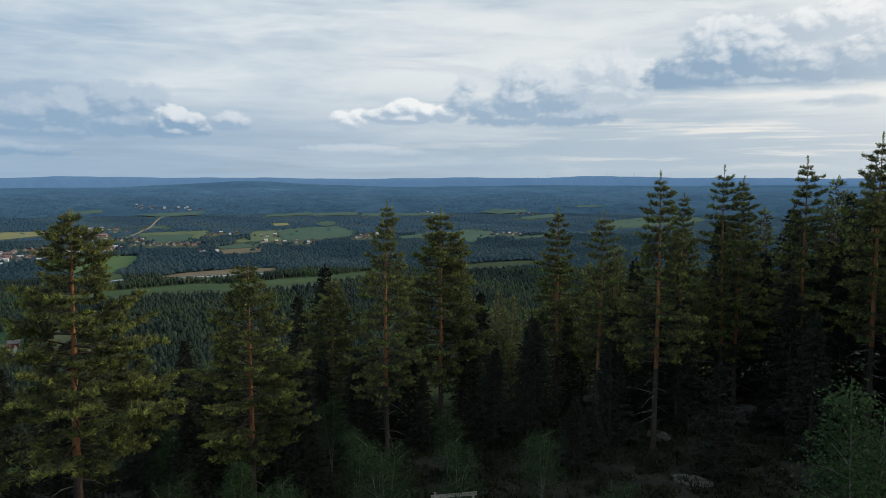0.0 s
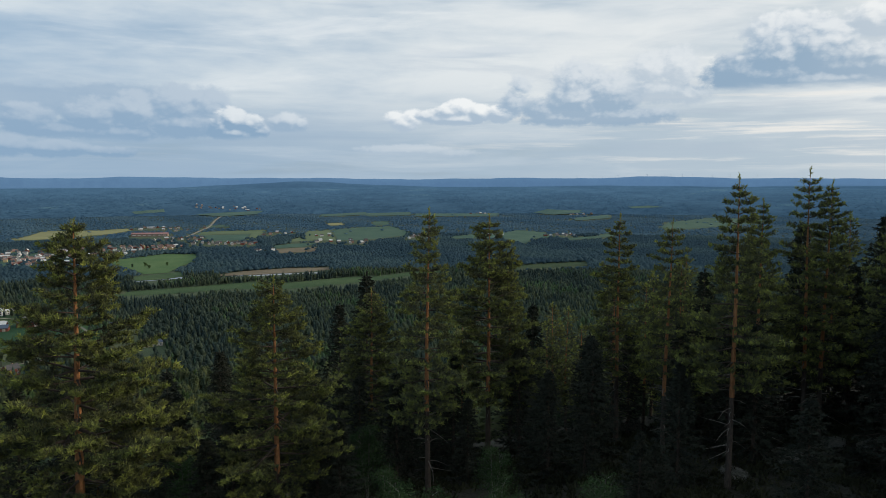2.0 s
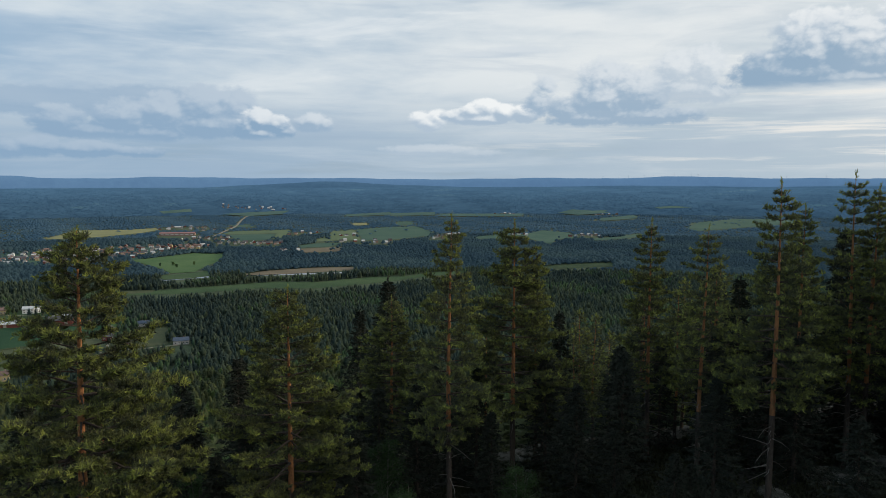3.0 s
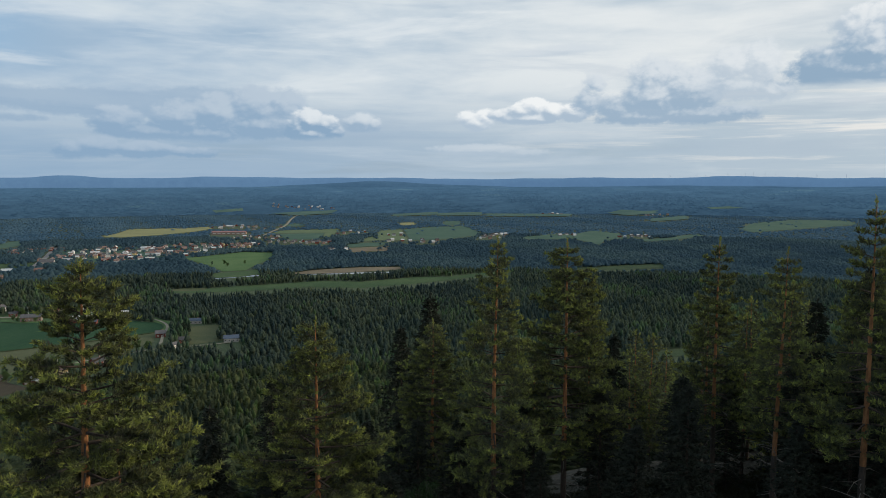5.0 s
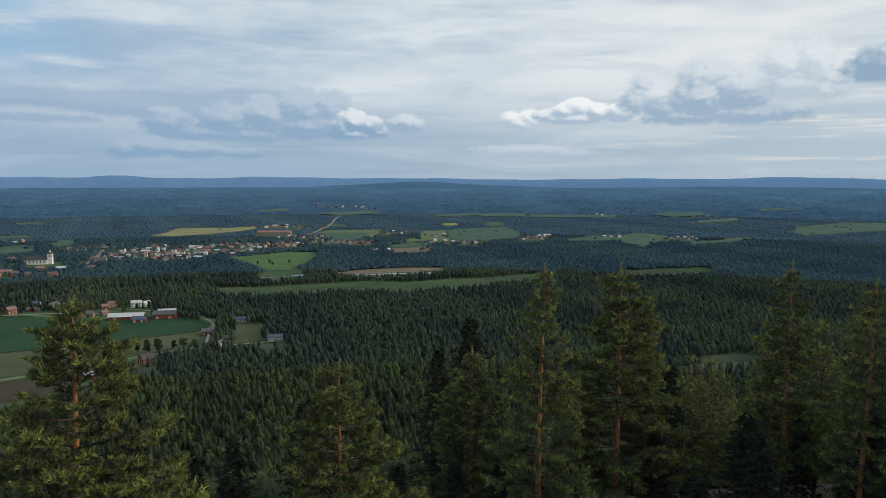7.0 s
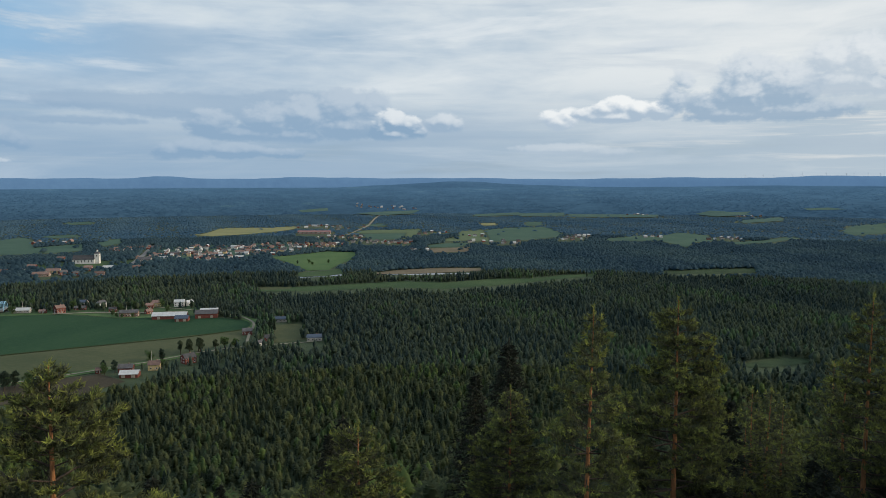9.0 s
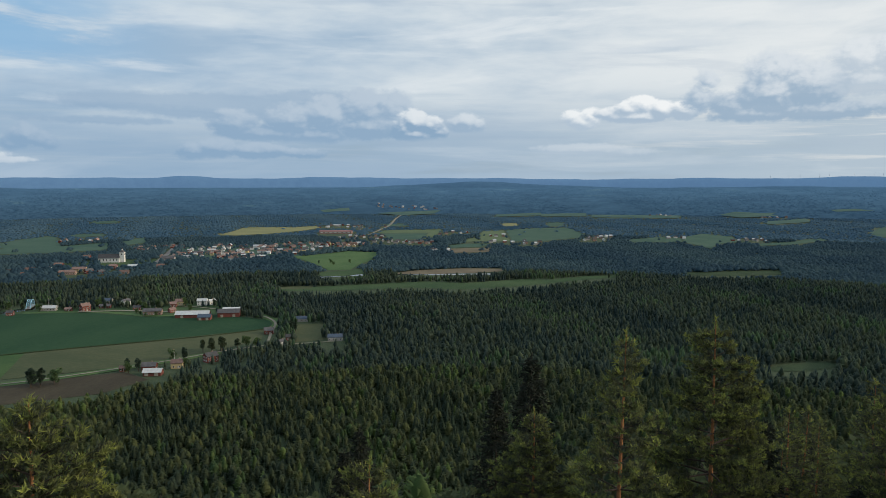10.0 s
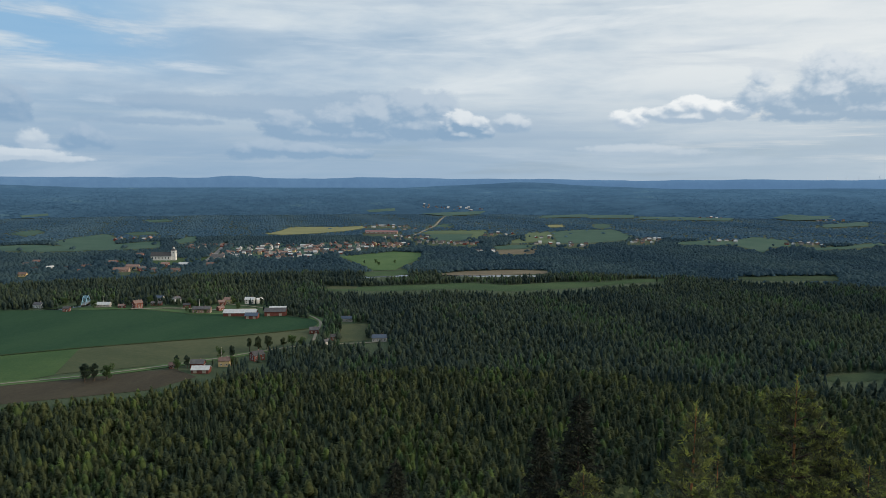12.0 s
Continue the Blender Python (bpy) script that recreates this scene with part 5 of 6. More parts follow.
def pine_tree(seed, h, spread, crown, whorl, lean=0.0, thin=1.0, dead=8, radius=0.15, blades=5, needle=(0.19, 0.026), taper=0.9):
    """A Scots pine: bare trunk, dead stubs, tiers of limbs that end in flat pads of needle tufts."""
    r = random.Random(seed)
    g = np.random.default_rng(seed)
    ob = new("pine_tree")
    wob = [(r.uniform(-1, 1), r.uniform(-1, 1)) for _ in range(3)]

    def axis(f):
        return Vector((lean * h * f + 0.10 * wob[0][0] * math.sin(f * 5 + wob[1][0]), 0.10 * wob[0][1] * math.sin(f * 4 + wob[1][1]), h * f))

    low, high = ([], []), ([], [])
    split = 0.30
    tube(*low, [axis(split * k / 6) - Vector((0, 0, 0.25 if k == 0 else 0)) for k in range(7)], [radius * (1.25 if k == 0 else 1.0) * (1 - 0.62 * split * k / 6) for k in range(7)], 10)
    tube(*high, [axis(split + (1 - split) * k / 12) for k in range(13)], [max(0.012, radius * (1 - 0.62 * split) * (1 - k / 12) ** 0.8) for k in range(13)], 8)
    limbs, bare = ([], []), ([], [])
    C, D, F = [], [], []
    coarse = blades < 4
    z = crown * h
    side0 = r.uniform(0, 6.28)

    def pad(p, e, a, q, count):
        """Needle tufts along a twig from p to e, standing up from it."""
        for _ in range(count):
            u = r.uniform(0.25, 1.05)
            c = p.lerp(e, u) + Vector((r.gauss(0, 0.045), r.gauss(0, 0.045), r.gauss(0.02, 0.03)))
            C.append(tuple(c))
            # paler outward: new growth and painted sunlight; inner needles stay dark like crown shade
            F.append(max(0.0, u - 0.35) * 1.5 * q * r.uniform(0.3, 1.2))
            t = e - p
            t = t / (t.length + 1e-6)
            D.append((t.x * 0.6, t.y * 0.6, 0.55))

    while z < h * 0.975:
        f = (z - crown * h) / (h - crown * h)
        reach = spread * (min(1.0, 0.55 + 2.2 * f) if f < 0.2 else (1 - (f - 0.2) / 0.8) ** taper * 0.97 + 0.03)
        reach = max(reach, 0.20)
        for k in range(r.choice((4, 5, 5))):
            a = side0 + k * 6.283 / 4.6 + r.uniform(-0.5, 0.5)
            L = reach * r.uniform(0.46, 1.15)
            if r.random() < 0.08 or L < 0.1:
                continue
            up = -0.16 + 0.75 * f * f + 0.10 * f + r.uniform(-0.10, 0.10)
            o = axis(z / h)
            out = Vector((math.cos(a), math.sin(a), 0))
            bend = r.uniform(-0.18, 0.18)
            tip = Vector((math.cos(a + bend), math.sin(a + bend), 0))
            pts = [o, o + out * L * 0.35 + Vector((0, 0, L * 0.35 * up)), o + out * L * 0.68 + Vector((0, 0, L * 0.66 * up)), o + (out * 0.5 + tip * 0.5) * L + Vector((0, 0, L * (up + 0.09)))]
            tube(*limbs, pts, [0.012 + 0.016 * L, 0.010 + 0.011 * L, 0.007 + 0.006 * L, 0.004], 4)
            sides = max(2, int((2.0 + 3.4 * L) * (0.7 if coarse else 1.0)))
            for m in range(sides):
                q = 0.30 + 0.70 * (m + r.uniform(0.1, 0.9)) / sides
                i = min(2, int(q * 3))
                p = pts[i].lerp(pts[i + 1], min(1, q * 3 - i))
                turn = (1 if m % 2 else -1) * r.uniform(0.35, 1.15) * (1.0 if q < 0.9 else 0.45)
                tl = L * r.uniform(0.20, 0.46) * (1.15 - 0.55 * q) + 0.10
                e = p + Vector((math.cos(a + turn), math.sin(a + turn), r.uniform(-0.10, 0.22))) * tl
                if tl > 0.35:
                    tube(*limbs, [p, p.lerp(e, 0.5), e], [0.009, 0.006, 0.003], 3)
                pad(p, e, a + turn, q, max(2, int((5 + 26 * tl) * thin * (0.28 if coarse else 0.58))))
                for _ in range(int(tl * 5 * thin * (0.4 if coarse else 1.0))):
                    v = r.uniform(0.35, 1.0)
                    p2 = p.lerp(e, v)
                    b2 = a + turn + r.choice((-1, 1)) * r.uniform(0.4, 1.1)
                    e2 = p2 + Vector((math.cos(b2), math.sin(b2), r.uniform(-0.05, 0.30))) * r.uniform(0.12, 0.34)
                    pad(p2, e2, b2, q, 2 if coarse else 6)
        side0 += 0.8
        z += whorl * r.uniform(0.75, 1.25) * (0.55 + 0.45 * (1 - f))
    for k in range(6):
        C.append(tuple(axis(0.98) + Vector((0, 0, 0.07 * k))))
        D.append((0, 0, 1))
        F.append(0.6)
    for _ in range(dead):
        f = r.uniform(crown * 0.35, crown * 1.15)
        a, L = r.uniform(0, 6.28), r.uniform(0.4, 1.6)
        o = axis(f)
        out = Vector((math.cos(a), math.sin(a), r.uniform(-0.45, 0.1)))
        kink = Vector((r.uniform(-0.2, 0.2), r.uniform(-0.2, 0.2), r.uniform(-0.25, 0.05)))
        tube(*bare, [o, o + out * L * 0.5, o + out * L + kink], [0.022, 0.014, 0.004], 4)
    under("trunk", mesh_of("trunk", *low, None, M["grey_bark"], True), ob, "grey-brown furrowed lower bark")
    under("upper_trunk", mesh_of("upper_trunk", *high, None, M["pine_bark"], True), ob, "flaking orange upper bark")
    tagged(under("branchwork", mesh_of("limbs", *limbs, None, M["grey_bark"], True), ob), kind="stuff")
    if dead:
        tagged(under("deadwood", mesh_of("dead_branches", *bare, None, M["dead_wood"], True), ob, "bare grey dead branches"), kind="stuff")
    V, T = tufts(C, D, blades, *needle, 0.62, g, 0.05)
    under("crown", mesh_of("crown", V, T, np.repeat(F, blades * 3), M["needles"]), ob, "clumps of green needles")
    return ob


def spruce_tree(seed, h, spread, whorl=0.46):
    """A spruce: straight trunk, whorls of drooping boughs to the ground."""
    r = random.Random(seed)
    g = np.random.default_rng(seed)
    ob = new("spruce_tree")
    stem, limbs = ([], []), ([], [])
    tube(*stem, [Vector((0, 0, h * k / 8 - (0.25 if k == 0 else 0))) for k in range(9)], [max(0.01, 0.013 * h * (1 - k / 8.2)) for k in range(9)], 8)
    C, D = [], []
    z, a0 = h * 0.06, 0.0
    while z < h * 0.985:
        f = z / h
        for k in range(5):
            a = a0 + k * 1.2566 + r.uniform(-0.3, 0.3)
            L = spread * (1 - f) ** 0.85 * r.uniform(0.5, 1.15) + 0.06
            sag = -0.30 + 0.65 * f
            o, out = Vector((0, 0, z)), Vector((math.cos(a), math.sin(a), 0))
            pts = [o, o + out * L * 0.5 + Vector((0, 0, L * sag * 0.6)), o + out * L + Vector((0, 0, L * (sag * 0.8 + 0.05)))]
            tube(*limbs, pts, [0.010 + 0.010 * L, 0.006 + 0.005 * L, 0.003], 3)
            for _ in range(int(3 + L * 6)):
                q = r.uniform(0.1, 1.0)
                i = min(1, int(q * 2))
                p = pts[i].lerp(pts[i + 1], q * 2 - i)
                turn = r.choice((-1, 1)) * r.uniform(0.3, 1.0)
                t = Vector((math.cos(a + turn), math.sin(a + turn), r.uniform(-0.45, 0.05)))
                tl = r.uniform(0.08, 0.26) * (0.5 + 0.5 * L)
                for m in (0.3, 1.1):
                    C.append(tuple(p + t * tl * m))
                    D.append(tuple(t))
        a0 += 0.6
        z += whorl * r.uniform(0.8, 1.2) * (0.5 + 0.5 * (1 - f))
    C += [(0, 0, h * (0.97 + 0.01 * k)) for k in range(4)]
    D += [(0, 0, 1)] * 4
    under("trunk", mesh_of("trunk", *stem, None, M["grey_bark"], True), ob)
    tagged(under("branchwork", mesh_of("limbs", *limbs, None, M["grey_bark"], True), ob), kind="stuff")
    V, T = tufts(C, D, 2, 0.26, 0.060, 0.42, g)
    under("crown", mesh_of("crown", V, T, None, M["dark_needles"]), ob, "dark drooping needled boughs")
    return ob


def birch_tree(seed, h, spread, stems=3, leaves=3600):
    """A young birch or rowan: several thin stems and an uneven crown of small leaves."""
    r = random.Random(seed)
    g = np.random.default_rng(seed)
    ob = new("birch_tree")
    wood_v = ([], [])
    tips = []
    for s in range(stems):
        a = s * 6.283 / stems + r.uniform(-0.5, 0.5)
        sl = spread * r.uniform(0.15, 0.45)
        top = h * r.uniform(0.75, 1.0)
        line = [Vector((math.cos(a) * sl * q ** 1.3, math.sin(a) * sl * q ** 1.3, top * q - (0.2 if q == 0 else 0))) for q in (0, 0.25, 0.5, 0.75, 1.0)]
        tube(*wood_v, line, [0.007 * h, 0.0055 * h, 0.004 * h, 0.0025 * h, 0.004], 6)
        for k in range(16):
            q = r.uniform(0.22, 0.98)
            i = min(3, int(q * 4))
            p = line[i].lerp(line[i + 1], q * 4 - i)
            b = r.uniform(0, 6.28)
            L = spread * r.uniform(0.35, 0.9) * (1.15 - q) + 0.2
            e = p + Vector((math.cos(b) * L, math.sin(b) * L, L * r.uniform(0.3, 0.9)))
            mid = p.lerp(e, 0.5) + Vector((0, 0, 0.06 * L))
            tube(*wood_v, [p, mid, e], [0.012, 0.008, 0.003], 4)
            tips += [(mid, 0.30 * L), (e, 0.30 * L), (p.lerp(e, 0.78), 0.28 * L)]
        tips.append((line[-1], 0.25))
    idx = g.integers(0, len(tips), leaves)
    C = np.array([tuple(t[0]) for t in tips])[idx] + g.normal(0, 1, (leaves, 3)) * (0.06 + np.array([t[1] for t in tips])[idx] * 0.55)[:, None]
    d = g.normal(0, 1, (leaves, 3))
    d[:, 2] = -np.abs(d[:, 2]) * 0.5
    d /= np.linalg.norm(d, axis=1, keepdims=True)
    s = np.cross(d, g.normal(0, 1, d.shape) + np.array((0, 0, 1.0)))
    s /= np.linalg.norm(s, axis=1, keepdims=True)
    L = g.uniform(0.055, 0.105, (leaves, 1))
    V = np.stack([C, C + d * L * 0.5 + s * L * 0.36, C + d * L, C + d * L * 0.5 - s * L * 0.36], 1).reshape(-1, 3)
    q = np.arange(leaves)[:, None] * 4
    T = np.concatenate([q + np.array([[0, 1, 2]]), q + np.array([[0, 2, 3]])])
    under("trunk", mesh_of("trunk", *wood_v, None, M["birch_bark"], True), ob)
    under("crown", mesh_of("crown", V, T, None, M["birch_leaves"]), ob, "small fresh green leaves")
    return ob


PINE_TEXT = "tall pine with orange upper trunk and green crown"
PINES = {  # seed, height, spread, crown base, whorl gap, lean, density, dead branches, trunk radius
    "broad": (3, 14.0, 3.6, 0.32, 0.50, 0.012, 1.25, 14, 0.20, 5, (0.155, 0.0205), 0.92),
    "full": (5, 14.0, 3.2, 0.28, 0.52, 0.0, 1.15, 12, 0.16, 5, (0.155, 0.0205), 0.90),
    "slim": (8, 14.0, 2.1, 0.26, 0.52, 0.004, 1.0, 16, 0.14, 5, (0.155, 0.0205), 0.95),
    "tall": (12, 14.0, 2.3, 0.34, 0.56, -0.006, 1.0, 22, 0.15, 5, (0.155, 0.0205), 0.90),
    "spare": (21, 14.0, 1.9, 0.40, 0.66, 0.008, 0.85, 26, 0.14, 5, (0.155, 0.0205), 0.80),
    "bushy": (34, 14.0, 3.2, 0.26, 0.52, 0.0, 1.15, 6, 0.17, 5, (0.155, 0.0205), 0.85),
    "back": (55, 14.0, 3.0, 0.18, 0.58, 0.0, 0.9, 0, 0.15, 3, (0.28, 0.050), 0.9),
    "rear": (56, 14.0, 2.5, 0.28, 0.60, 0.01, 0.9, 10, 0.14, 3, (0.28, 0.050), 0.85),
}
PLACES = [  # x, y, height of the tip, which pine, turn
    (-14.1, 25.3, 165.7, "broad", 0), (-8.6, 30.6, 163.1, "bushy", 40), (-7.0, 43.5, 160.7, "full", 120), (-2.85, 36.5, 165.7, "slim", 10),
    (0.0, 42.6, 165.1, "full", 200), (7.9, 46.8, 165.0, "tall", 60), (9.6, 41.0, 165.0, "spare", 15), (12.2, 38.0, 167.3, "tall", 250), (15.3, 43.9, 166.0, "slim", 310),
    (18.1, 44.3, 167.7, "spare", 130), (19.2, 44.5, 167.0, "slim", 80), (22.0, 42.0, 168.2, "tall", 190), (26.5, 42.5, 168.0, "spare", 95), (24.5, 38.5, 169.4, "tall", 20), (1.2, 46.0, 162.0, "slim", 260),
]
# tips from 172 up stand out of view, raised to shade the right-hand pines
PLACES += [
    (10.5, 52.0, 160.0, "rear", 45), (16.5, 50.0, 161.0, "rear", 160), (21.5, 50.0, 163.5, "back", 290), (27.0, 48.0, 167.0, "back", 70), (32.0, 42.0, 172.0, "back", 30), (32.0, 50.0, 167.8, "back", 140),
    (14.0, 56.0, 161.5, "back", 15), (20.0, 58.0, 163.0, "rear", 270), (26.0, 57.0, 164.5, "back", 210), (35.0, 58.0, 165.5, "rear", 75), (-2.6, 60.0, 156.0, "rear", 100), (4.5, 58.0, 157.5, "rear", 20), (-17.0, 31.0, 158.5, "rear", 55), (-22.5, 29.5, 157.5, "back", 5), (-19.0, 27.0, 159.0, "rear", 230),
    (-10.5, 36.5, 158.0, "back", 165), (-13.0, 40.0, 156.0, "rear", 350), (40.0, 46.0, 173.0, "back", 33), (38.0, 38.0, 174.0, "back", 222),
]
PLACES += [
    (17.0, 54.0, 160.0, "back", 12), (23.5, 53.5, 162.0, "rear", 140), (29.5, 53.5, 165.5, "back", 250), (12.0, 48.5, 162.0, "back", 99), (25.0, 62.0, 163.0, "back", 48), (31.0, 62.0, 164.0, "rear", 170), (9.0, 56.0, 160.0, "back", 300), (43.0, 53.0, 167.0, "back", 111),
    (6.0, 62.0, 156.5, "back", 21), (10.0, 64.0, 158.0, "rear", 73), (2.0, 66.0, 152.5, "back", 140), (13.0, 62.0, 159.5, "back", 200), (8.0, 70.0, 153.5, "rear", 260), (16.0, 66.0, 159.5, "back", 310), (4.0, 56.0, 156.0, "rear", 10), (19.0, 70.0, 158.0, "back", 50),
]
# unseen extra-tall pines, added to block the low sun from the right
PLACES += [
    (40.0, 51.0, 175.5, "back", 15), (44.0, 55.0, 176.0, "back", 95), (40.5, 46.5, 175.0, "back", 175), (48.0, 50.5, 176.5, "back", 205), (53.0, 62.0, 175.5, "back", 285), (60.0, 55.0, 177.0, "back", 335), (49.0, 66.0, 174.5, "back", 65), (44.5, 50.0, 176.0, "back", 128),
]
PLACES += [  # the wood goes on along the hilltop, out of view; added for its shade
    (24.5, 30.5, 168.0, "back", 40), (28.5, 33.0, 169.0, "full", 140), (33.0, 28.0, 172.0, "back", 20), (38.5, 31.5, 174.0, "back", 80), (31.0, 22.5, 168.5, "back", 200), (43.0, 26.0, 175.0, "back", 310), (26.5, 25.5, 167.0, "rear", 260), (47.0, 38.0, 176.0, "back", 115),
    (42.0, 42.0, 175.0, "back", 15), (46.0, 46.5, 175.5, "back", 75), (50.0, 52.0, 175.5, "back", 135), (52.0, 43.0, 176.0, "back", 195), (56.0, 49.0, 176.0, "back", 255), (48.0, 58.0, 174.5, "rear", 315), (55.0, 57.0, 175.0, "back", 45), (45.0, 62.0, 172.5, "back", 5),
]
made = {}
for x, y, top, which, turn in PLACES:
    z = float(ground_z(x, y))
    m = pose(x, y, z, 0, 0, turn)
    size = (top - z) / 14.0
    if which not in made:
        made[which] = tagged(pine_tree(*PINES[which]), PINE_TEXT + " on hilltop", "pine tree", "pines on the hilltop")
        tree = made[which]
        tree.matrix_basis = m
    else:
        tree = copy_thing(made[which], m)
    tree.scale = (size ** 0.5, size ** 0.5, size)

SPRUCES = [  # x, y, tip, turn
    (-9.5, 54.9, 160.2, 0), (-12.0, 56.6, 157.5, 50), (-22.9, 60.0, 152.6, 90), (-18.7, 49.2, 155.4, 20), (-25.0, 42.0, 155.0, 70), (-16.0, 36.0, 156.5, 130), (-20.5, 36.0, 155.0, 10), (2.8, 52.0, 158.5, 75),
    (6.0, 45.0, 158.0, 200), (11.5, 46.0, 158.5, 15), (-5.0, 47.0, 156.0, 95), (3.0, 40.0, 156.5, 33), (14.0, 33.0, 158.0, 64), (20.0, 36.0, 160.0, 12), (24.0, 45.0, 162.0, 88), (-28.0, 52.0, 150.0, 77), (-7.0, 40.0, 156.5, 111),
    (-30.5, 33.0, 156.0, 12), (-25.5, 24.0, 157.5, 40), (28.0, 36.0, 163.0, 9), (33.0, 40.0, 164.0, 59),
]
SPRUCES += [
    (13.5, 43.0, 159.0, 31), (16.0, 47.0, 160.5, 101), (19.5, 47.5, 161.0, 61), (22.5, 48.5, 162.0, 21), (9.0, 49.0, 157.5, 5), (26.0, 47.0, 163.0, 74), (29.0, 40.0, 163.5, 120), (6.5, 50.0, 156.5, 66), (11.0, 44.0, 157.5, 18),
    (-3.0, 44.0, 156.0, 81), (-9.5, 46.0, 154.5, 24), (-6.5, 33.0, 156.5, 44), (-1.0, 39.5, 155.5, 91), (-11.5, 33.0, 157.0, 14), (5.0, 37.5, 155.5, 37), (8.0, 35.0, 155.0, 72),
]
SPRUCES += [
    (-22.0, 33.0, 157.5, 5), (-18.0, 40.0, 156.5, 45), (-14.5, 34.0, 157.0, 85), (-12.0, 38.0, 157.0, 27), (-8.5, 36.5, 157.5, 66), (-4.8, 39.0, 157.0, 12), (-2.0, 42.5, 157.0, 52), (1.8, 43.5, 158.0, 19), (3.2, 38.0, 157.5, 103),
    (5.8, 41.5, 158.5, 7), (-27.0, 30.0, 158.0, 49), (-16.5, 28.5, 157.5, 90), (-10.8, 28.5, 157.0, 31), (-21.5, 24.5, 158.0, 58), (9.8, 38.5, 158.0, 41), (14.5, 41.5, 159.5, 83), (7.0, 33.5, 156.0, 29),
]
SPRUCES += [
    (20.8, 40.5, 161.0, 3), (23.5, 41.0, 162.0, 43), (27.5, 44.5, 166.0, 83), (30.0, 46.5, 166.5, 23), (33.5, 44.0, 167.0, 63), (29.0, 50.0, 166.0, 13), (25.5, 51.0, 165.0, 53),
    (21.0, 53.0, 164.0, 93), (35.5, 53.0, 166.5, 33), (18.5, 56.0, 162.5, 73), (14.5, 52.5, 161.0, 8),
]
first_spruces = []
for k, (x, y, top, turn) in enumerate(SPRUCES):
    z = float(ground_z(x, y))
    m = pose(x, y, z, 0, 0, turn)
    size = (top - z) / 12.0
    if len(first_spruces) < 2:
        tree = tagged(spruce_tree(50 + k, 12.0, 3.0 if k == 0 else 2.6), "dark green spruce with drooping boughs on the hillside", "spruce tree", "spruces on the hillside")
        first_spruces.append(tree)
        tree.matrix_basis = m
    else:
        tree = copy_thing(first_spruces[k % 2], m)
    tree.scale = (size ** 0.6, size ** 0.6, size)

BIRCHES = [  # x, y, tip, turn, which
    (-1.8, 25.0, 157.4, 0, 0), (4.8, 29.0, 156.2, 40, 0), (12.2, 17.5, 162.4, 10, 1), (-5.5, 23.5, 156.3, 70, 0), (-7.8, 25.5, 156.3, 150, 1), (-10.0, 24.0, 155.8, 200, 0), (1.0, 26.5, 156.5, 240, 0),
    (-3.5, 29.0, 156.4, 12, 1), (14.8, 20.0, 160.5, 80, 0), (-19.0, 22.5, 157.5, 300, 1), (7.5, 26.0, 155.0, 130, 0), (-12.5, 30.5, 156.0, 20, 1), (-24.0, 34.0, 155.0, 60, 0), (-5.8, 36.0, 155.6, 220, 1),
    (-15.5, 44.0, 151.5, 20, 0), (-31.0, 46.0, 151.5, 110, 1), (0.5, 33.0, 155.8, 45, 1), (17.0, 24.0, 158.0, 170, 0),
]
first_birch = {}
for x, y, top, turn, which in BIRCHES:
    z = float(ground_z(x, y))
    m = pose(x, y, z, 0, 0, turn)
    size = (top - z) / 6.0
    if which not in first_birch:
        first_birch[which] = tree = tagged(birch_tree(70 + which, 6.0, 1.9 if which == 0 else 1.6, 5 if which == 0 else 4, 6800), "young birch bush with fresh green leaves on the hilltop", "birch tree", "young birches on the hilltop")
        tree.matrix_basis = m
    else:
        tree = copy_thing(first_birch[which], m)
    tree.scale = (size ** 0.7, size ** 0.7, size)

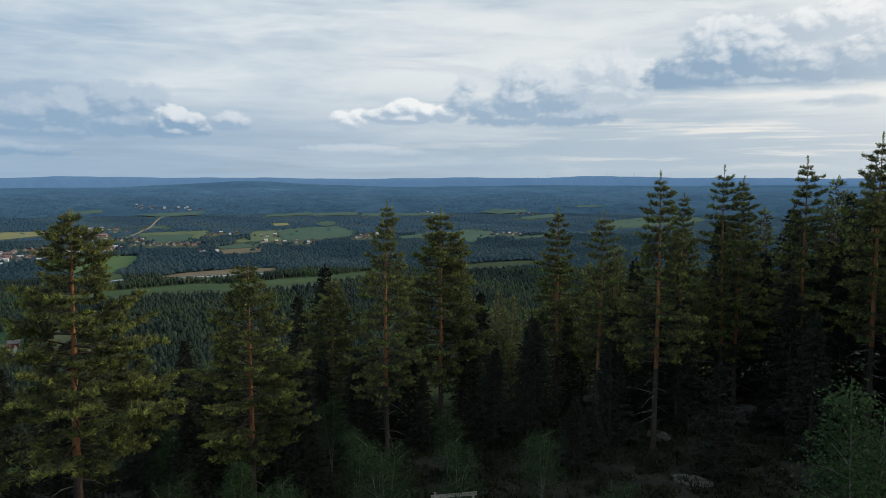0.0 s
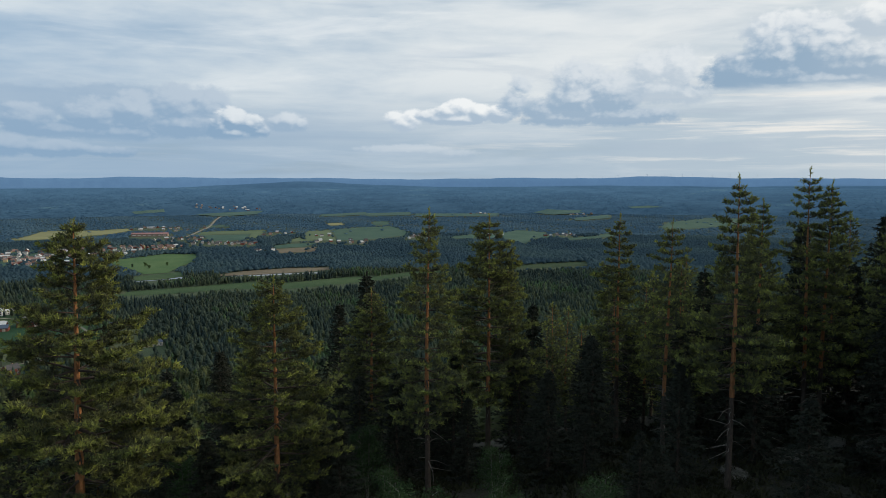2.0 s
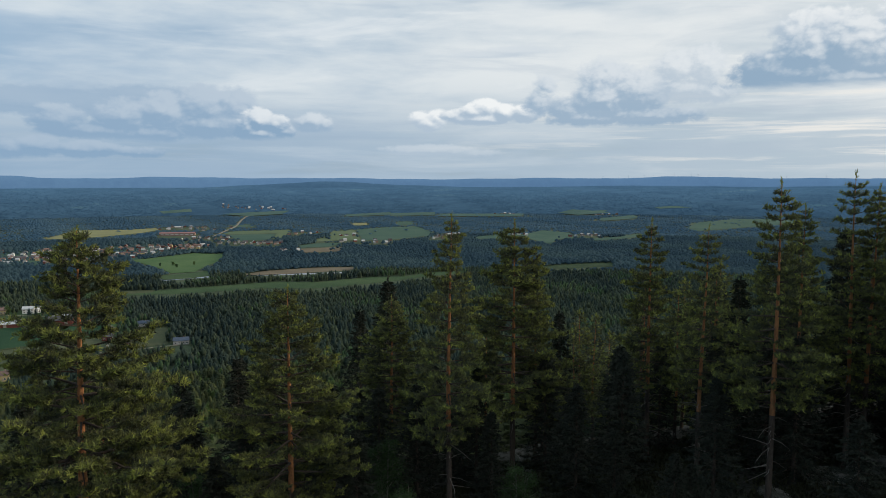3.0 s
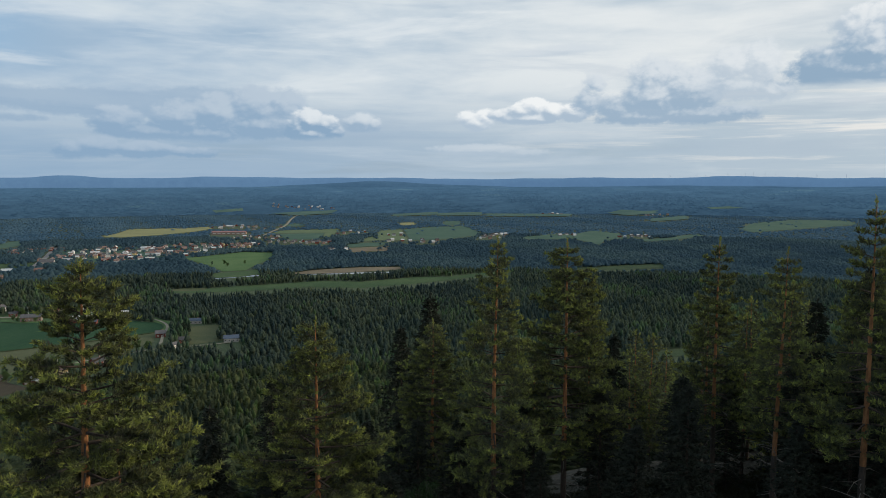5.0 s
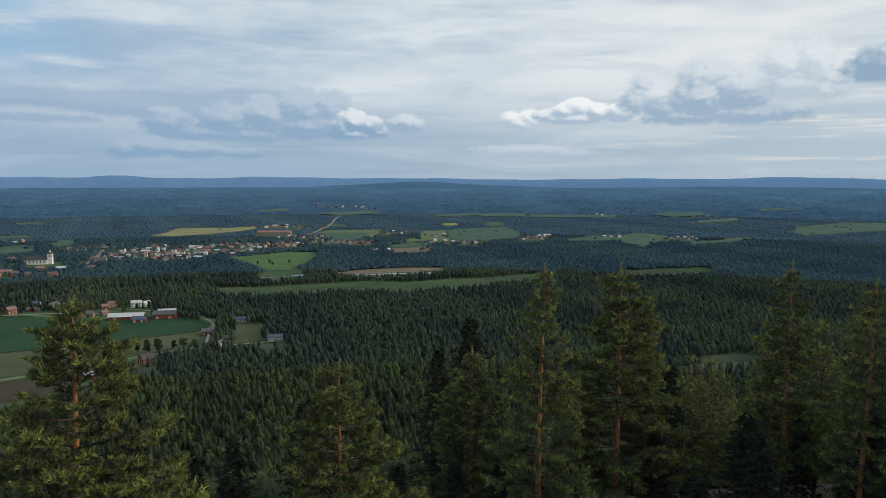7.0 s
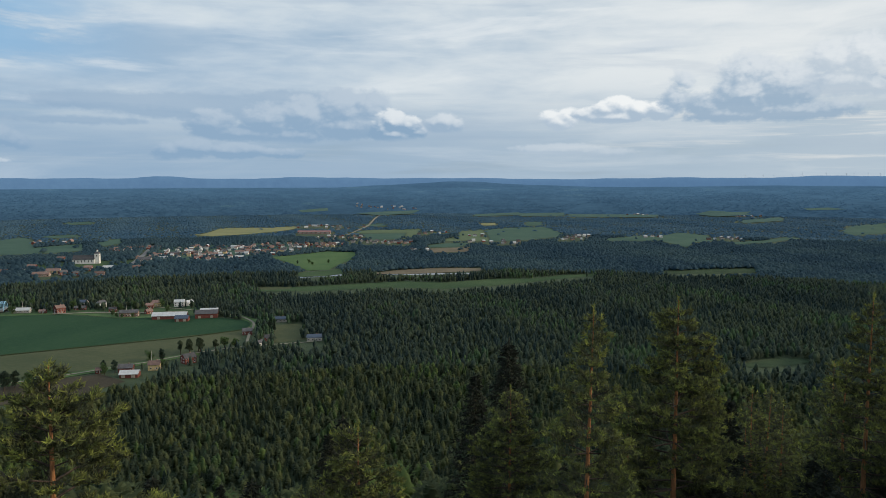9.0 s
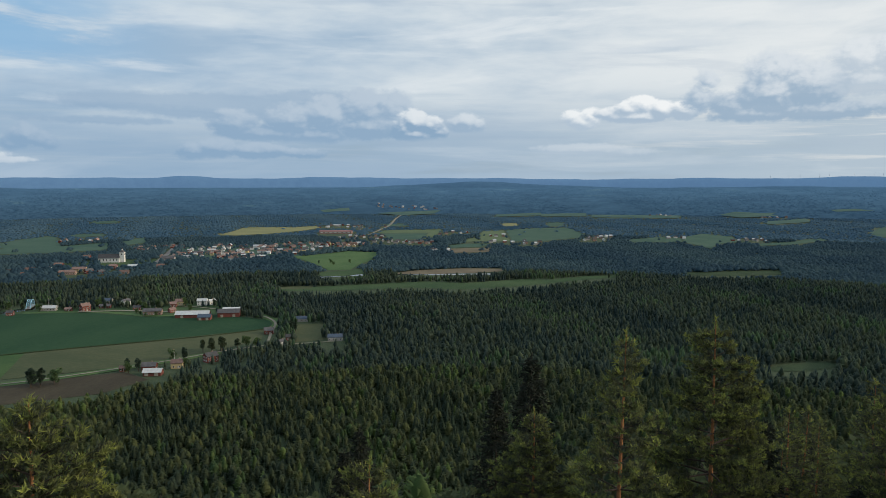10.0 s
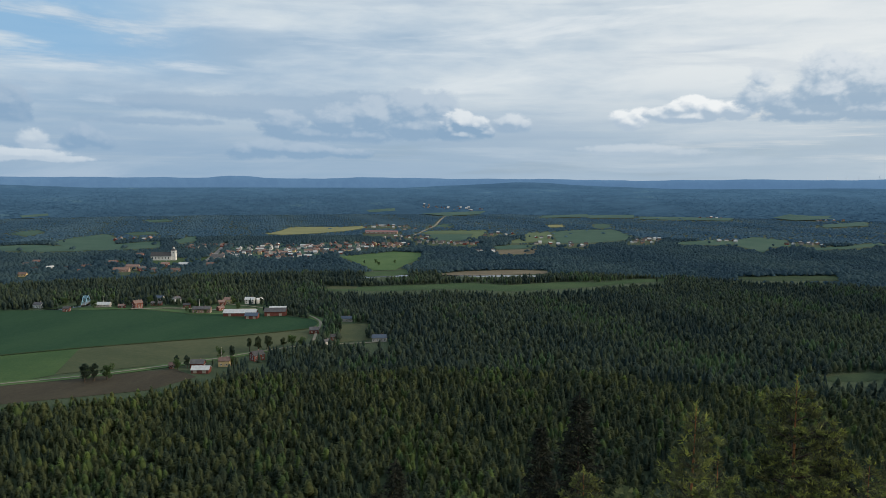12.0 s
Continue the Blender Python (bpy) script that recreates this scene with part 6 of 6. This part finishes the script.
# heath and blueberry shrubs over the hilltop
g = np.random.default_rng(5)
n = 3600
P = np.stack([g.uniform(-26, 36, n), g.uniform(14, 54, n)], 1)
C = np.repeat(P, 14, 0) + g.normal(0, 0.34, (n * 14, 2))
z = ground_z(C[:, 0], C[:, 1]) + 0.02
V, T = tufts(np.stack([C[:, 0], C[:, 1], z], 1), np.tile((0.0, 0.0, 0.8), (len(C), 1)), 3, 0.34, 0.05, 0.55, g)
tagged(new("shrubs", mesh_of("shrubs", V, T, None, M["heath"])), "low blueberry and heather shrubs on the hilltop", "shrubs", kind="stuff")


def boulder(seed, size):
    """A worn granite outcrop with flat top and rough flanks."""
    r = random.Random(seed)
    bm = bmesh.new()
    bmesh.ops.create_icosphere(bm, subdivisions=4, radius=1.0)
    off = Vector((r.uniform(0, 50), r.uniform(0, 50), 0))
    for v in bm.verts:
        c = v.co.copy()
        k = 1 + 0.30 * noise.noise(c * 1.3 + off) + 0.14 * noise.noise(c * 3.7 + off) + 0.05 * noise.noise(c * 9.0 + off)
        v.co = Vector((c.x * size[0], c.y * size[1], min(c.z, 0.62 + 0.10 * noise.noise(c * 2 + off)) * size[2])) * k
    return tagged(part("boulder", bm, M["rock"], None), "grey lichen-covered granite outcrop in the heath", "rock", "granite outcrops")


for k, (x, y, s) in enumerate(((17.2, 43.2, (1.5, 0.9, 0.6)), (19.3, 44.0, (1.6, 0.9, 0.7)), (21.6, 43.2, (1.3, 0.8, 0.5)), (13.0, 39.5, (0.9, 0.6, 0.25)), (12.4, 32.0, (1.0, 0.7, 0.22)), (20.0, 36.2, (0.9, 0.6, 0.3)), (15.8, 42.0, (0.7, 0.6, 0.4)))):
    b = boulder(k, s)
    b.matrix_basis = pose(x, y, float(ground_z(x, y)) + 0.05, 0, 0, 37 * k)

# a weathered rail by the lookout
rail = new("wooden_rail")
for k, (a, b2) in enumerate((((-0.9, 0, 0.85), (0.95, 0.1, 1.10)), ((-0.9, 0, 0.45), (0.95, 0.1, 0.62)))):
    bm = bmesh.new()
    beam(bm, a, b2, 0.05, 0.14)
    part("plank", bm, M["old_wood"], rail)
for u in (-0.75, 0.8):
    bm = bmesh.new()
    beam(bm, (u, 0.07, -2.1), (u, 0.07, 1.02), 0.09, 0.09)
    part("post", bm, M["old_wood"], rail)
rail.matrix_basis = pose(0.85, 25.8, float(ground_z(0.85, 25.8)) + 1.58, 0, 0, -8)
tagged(rail, "weathered grey wooden rail at the lookout", "railing")
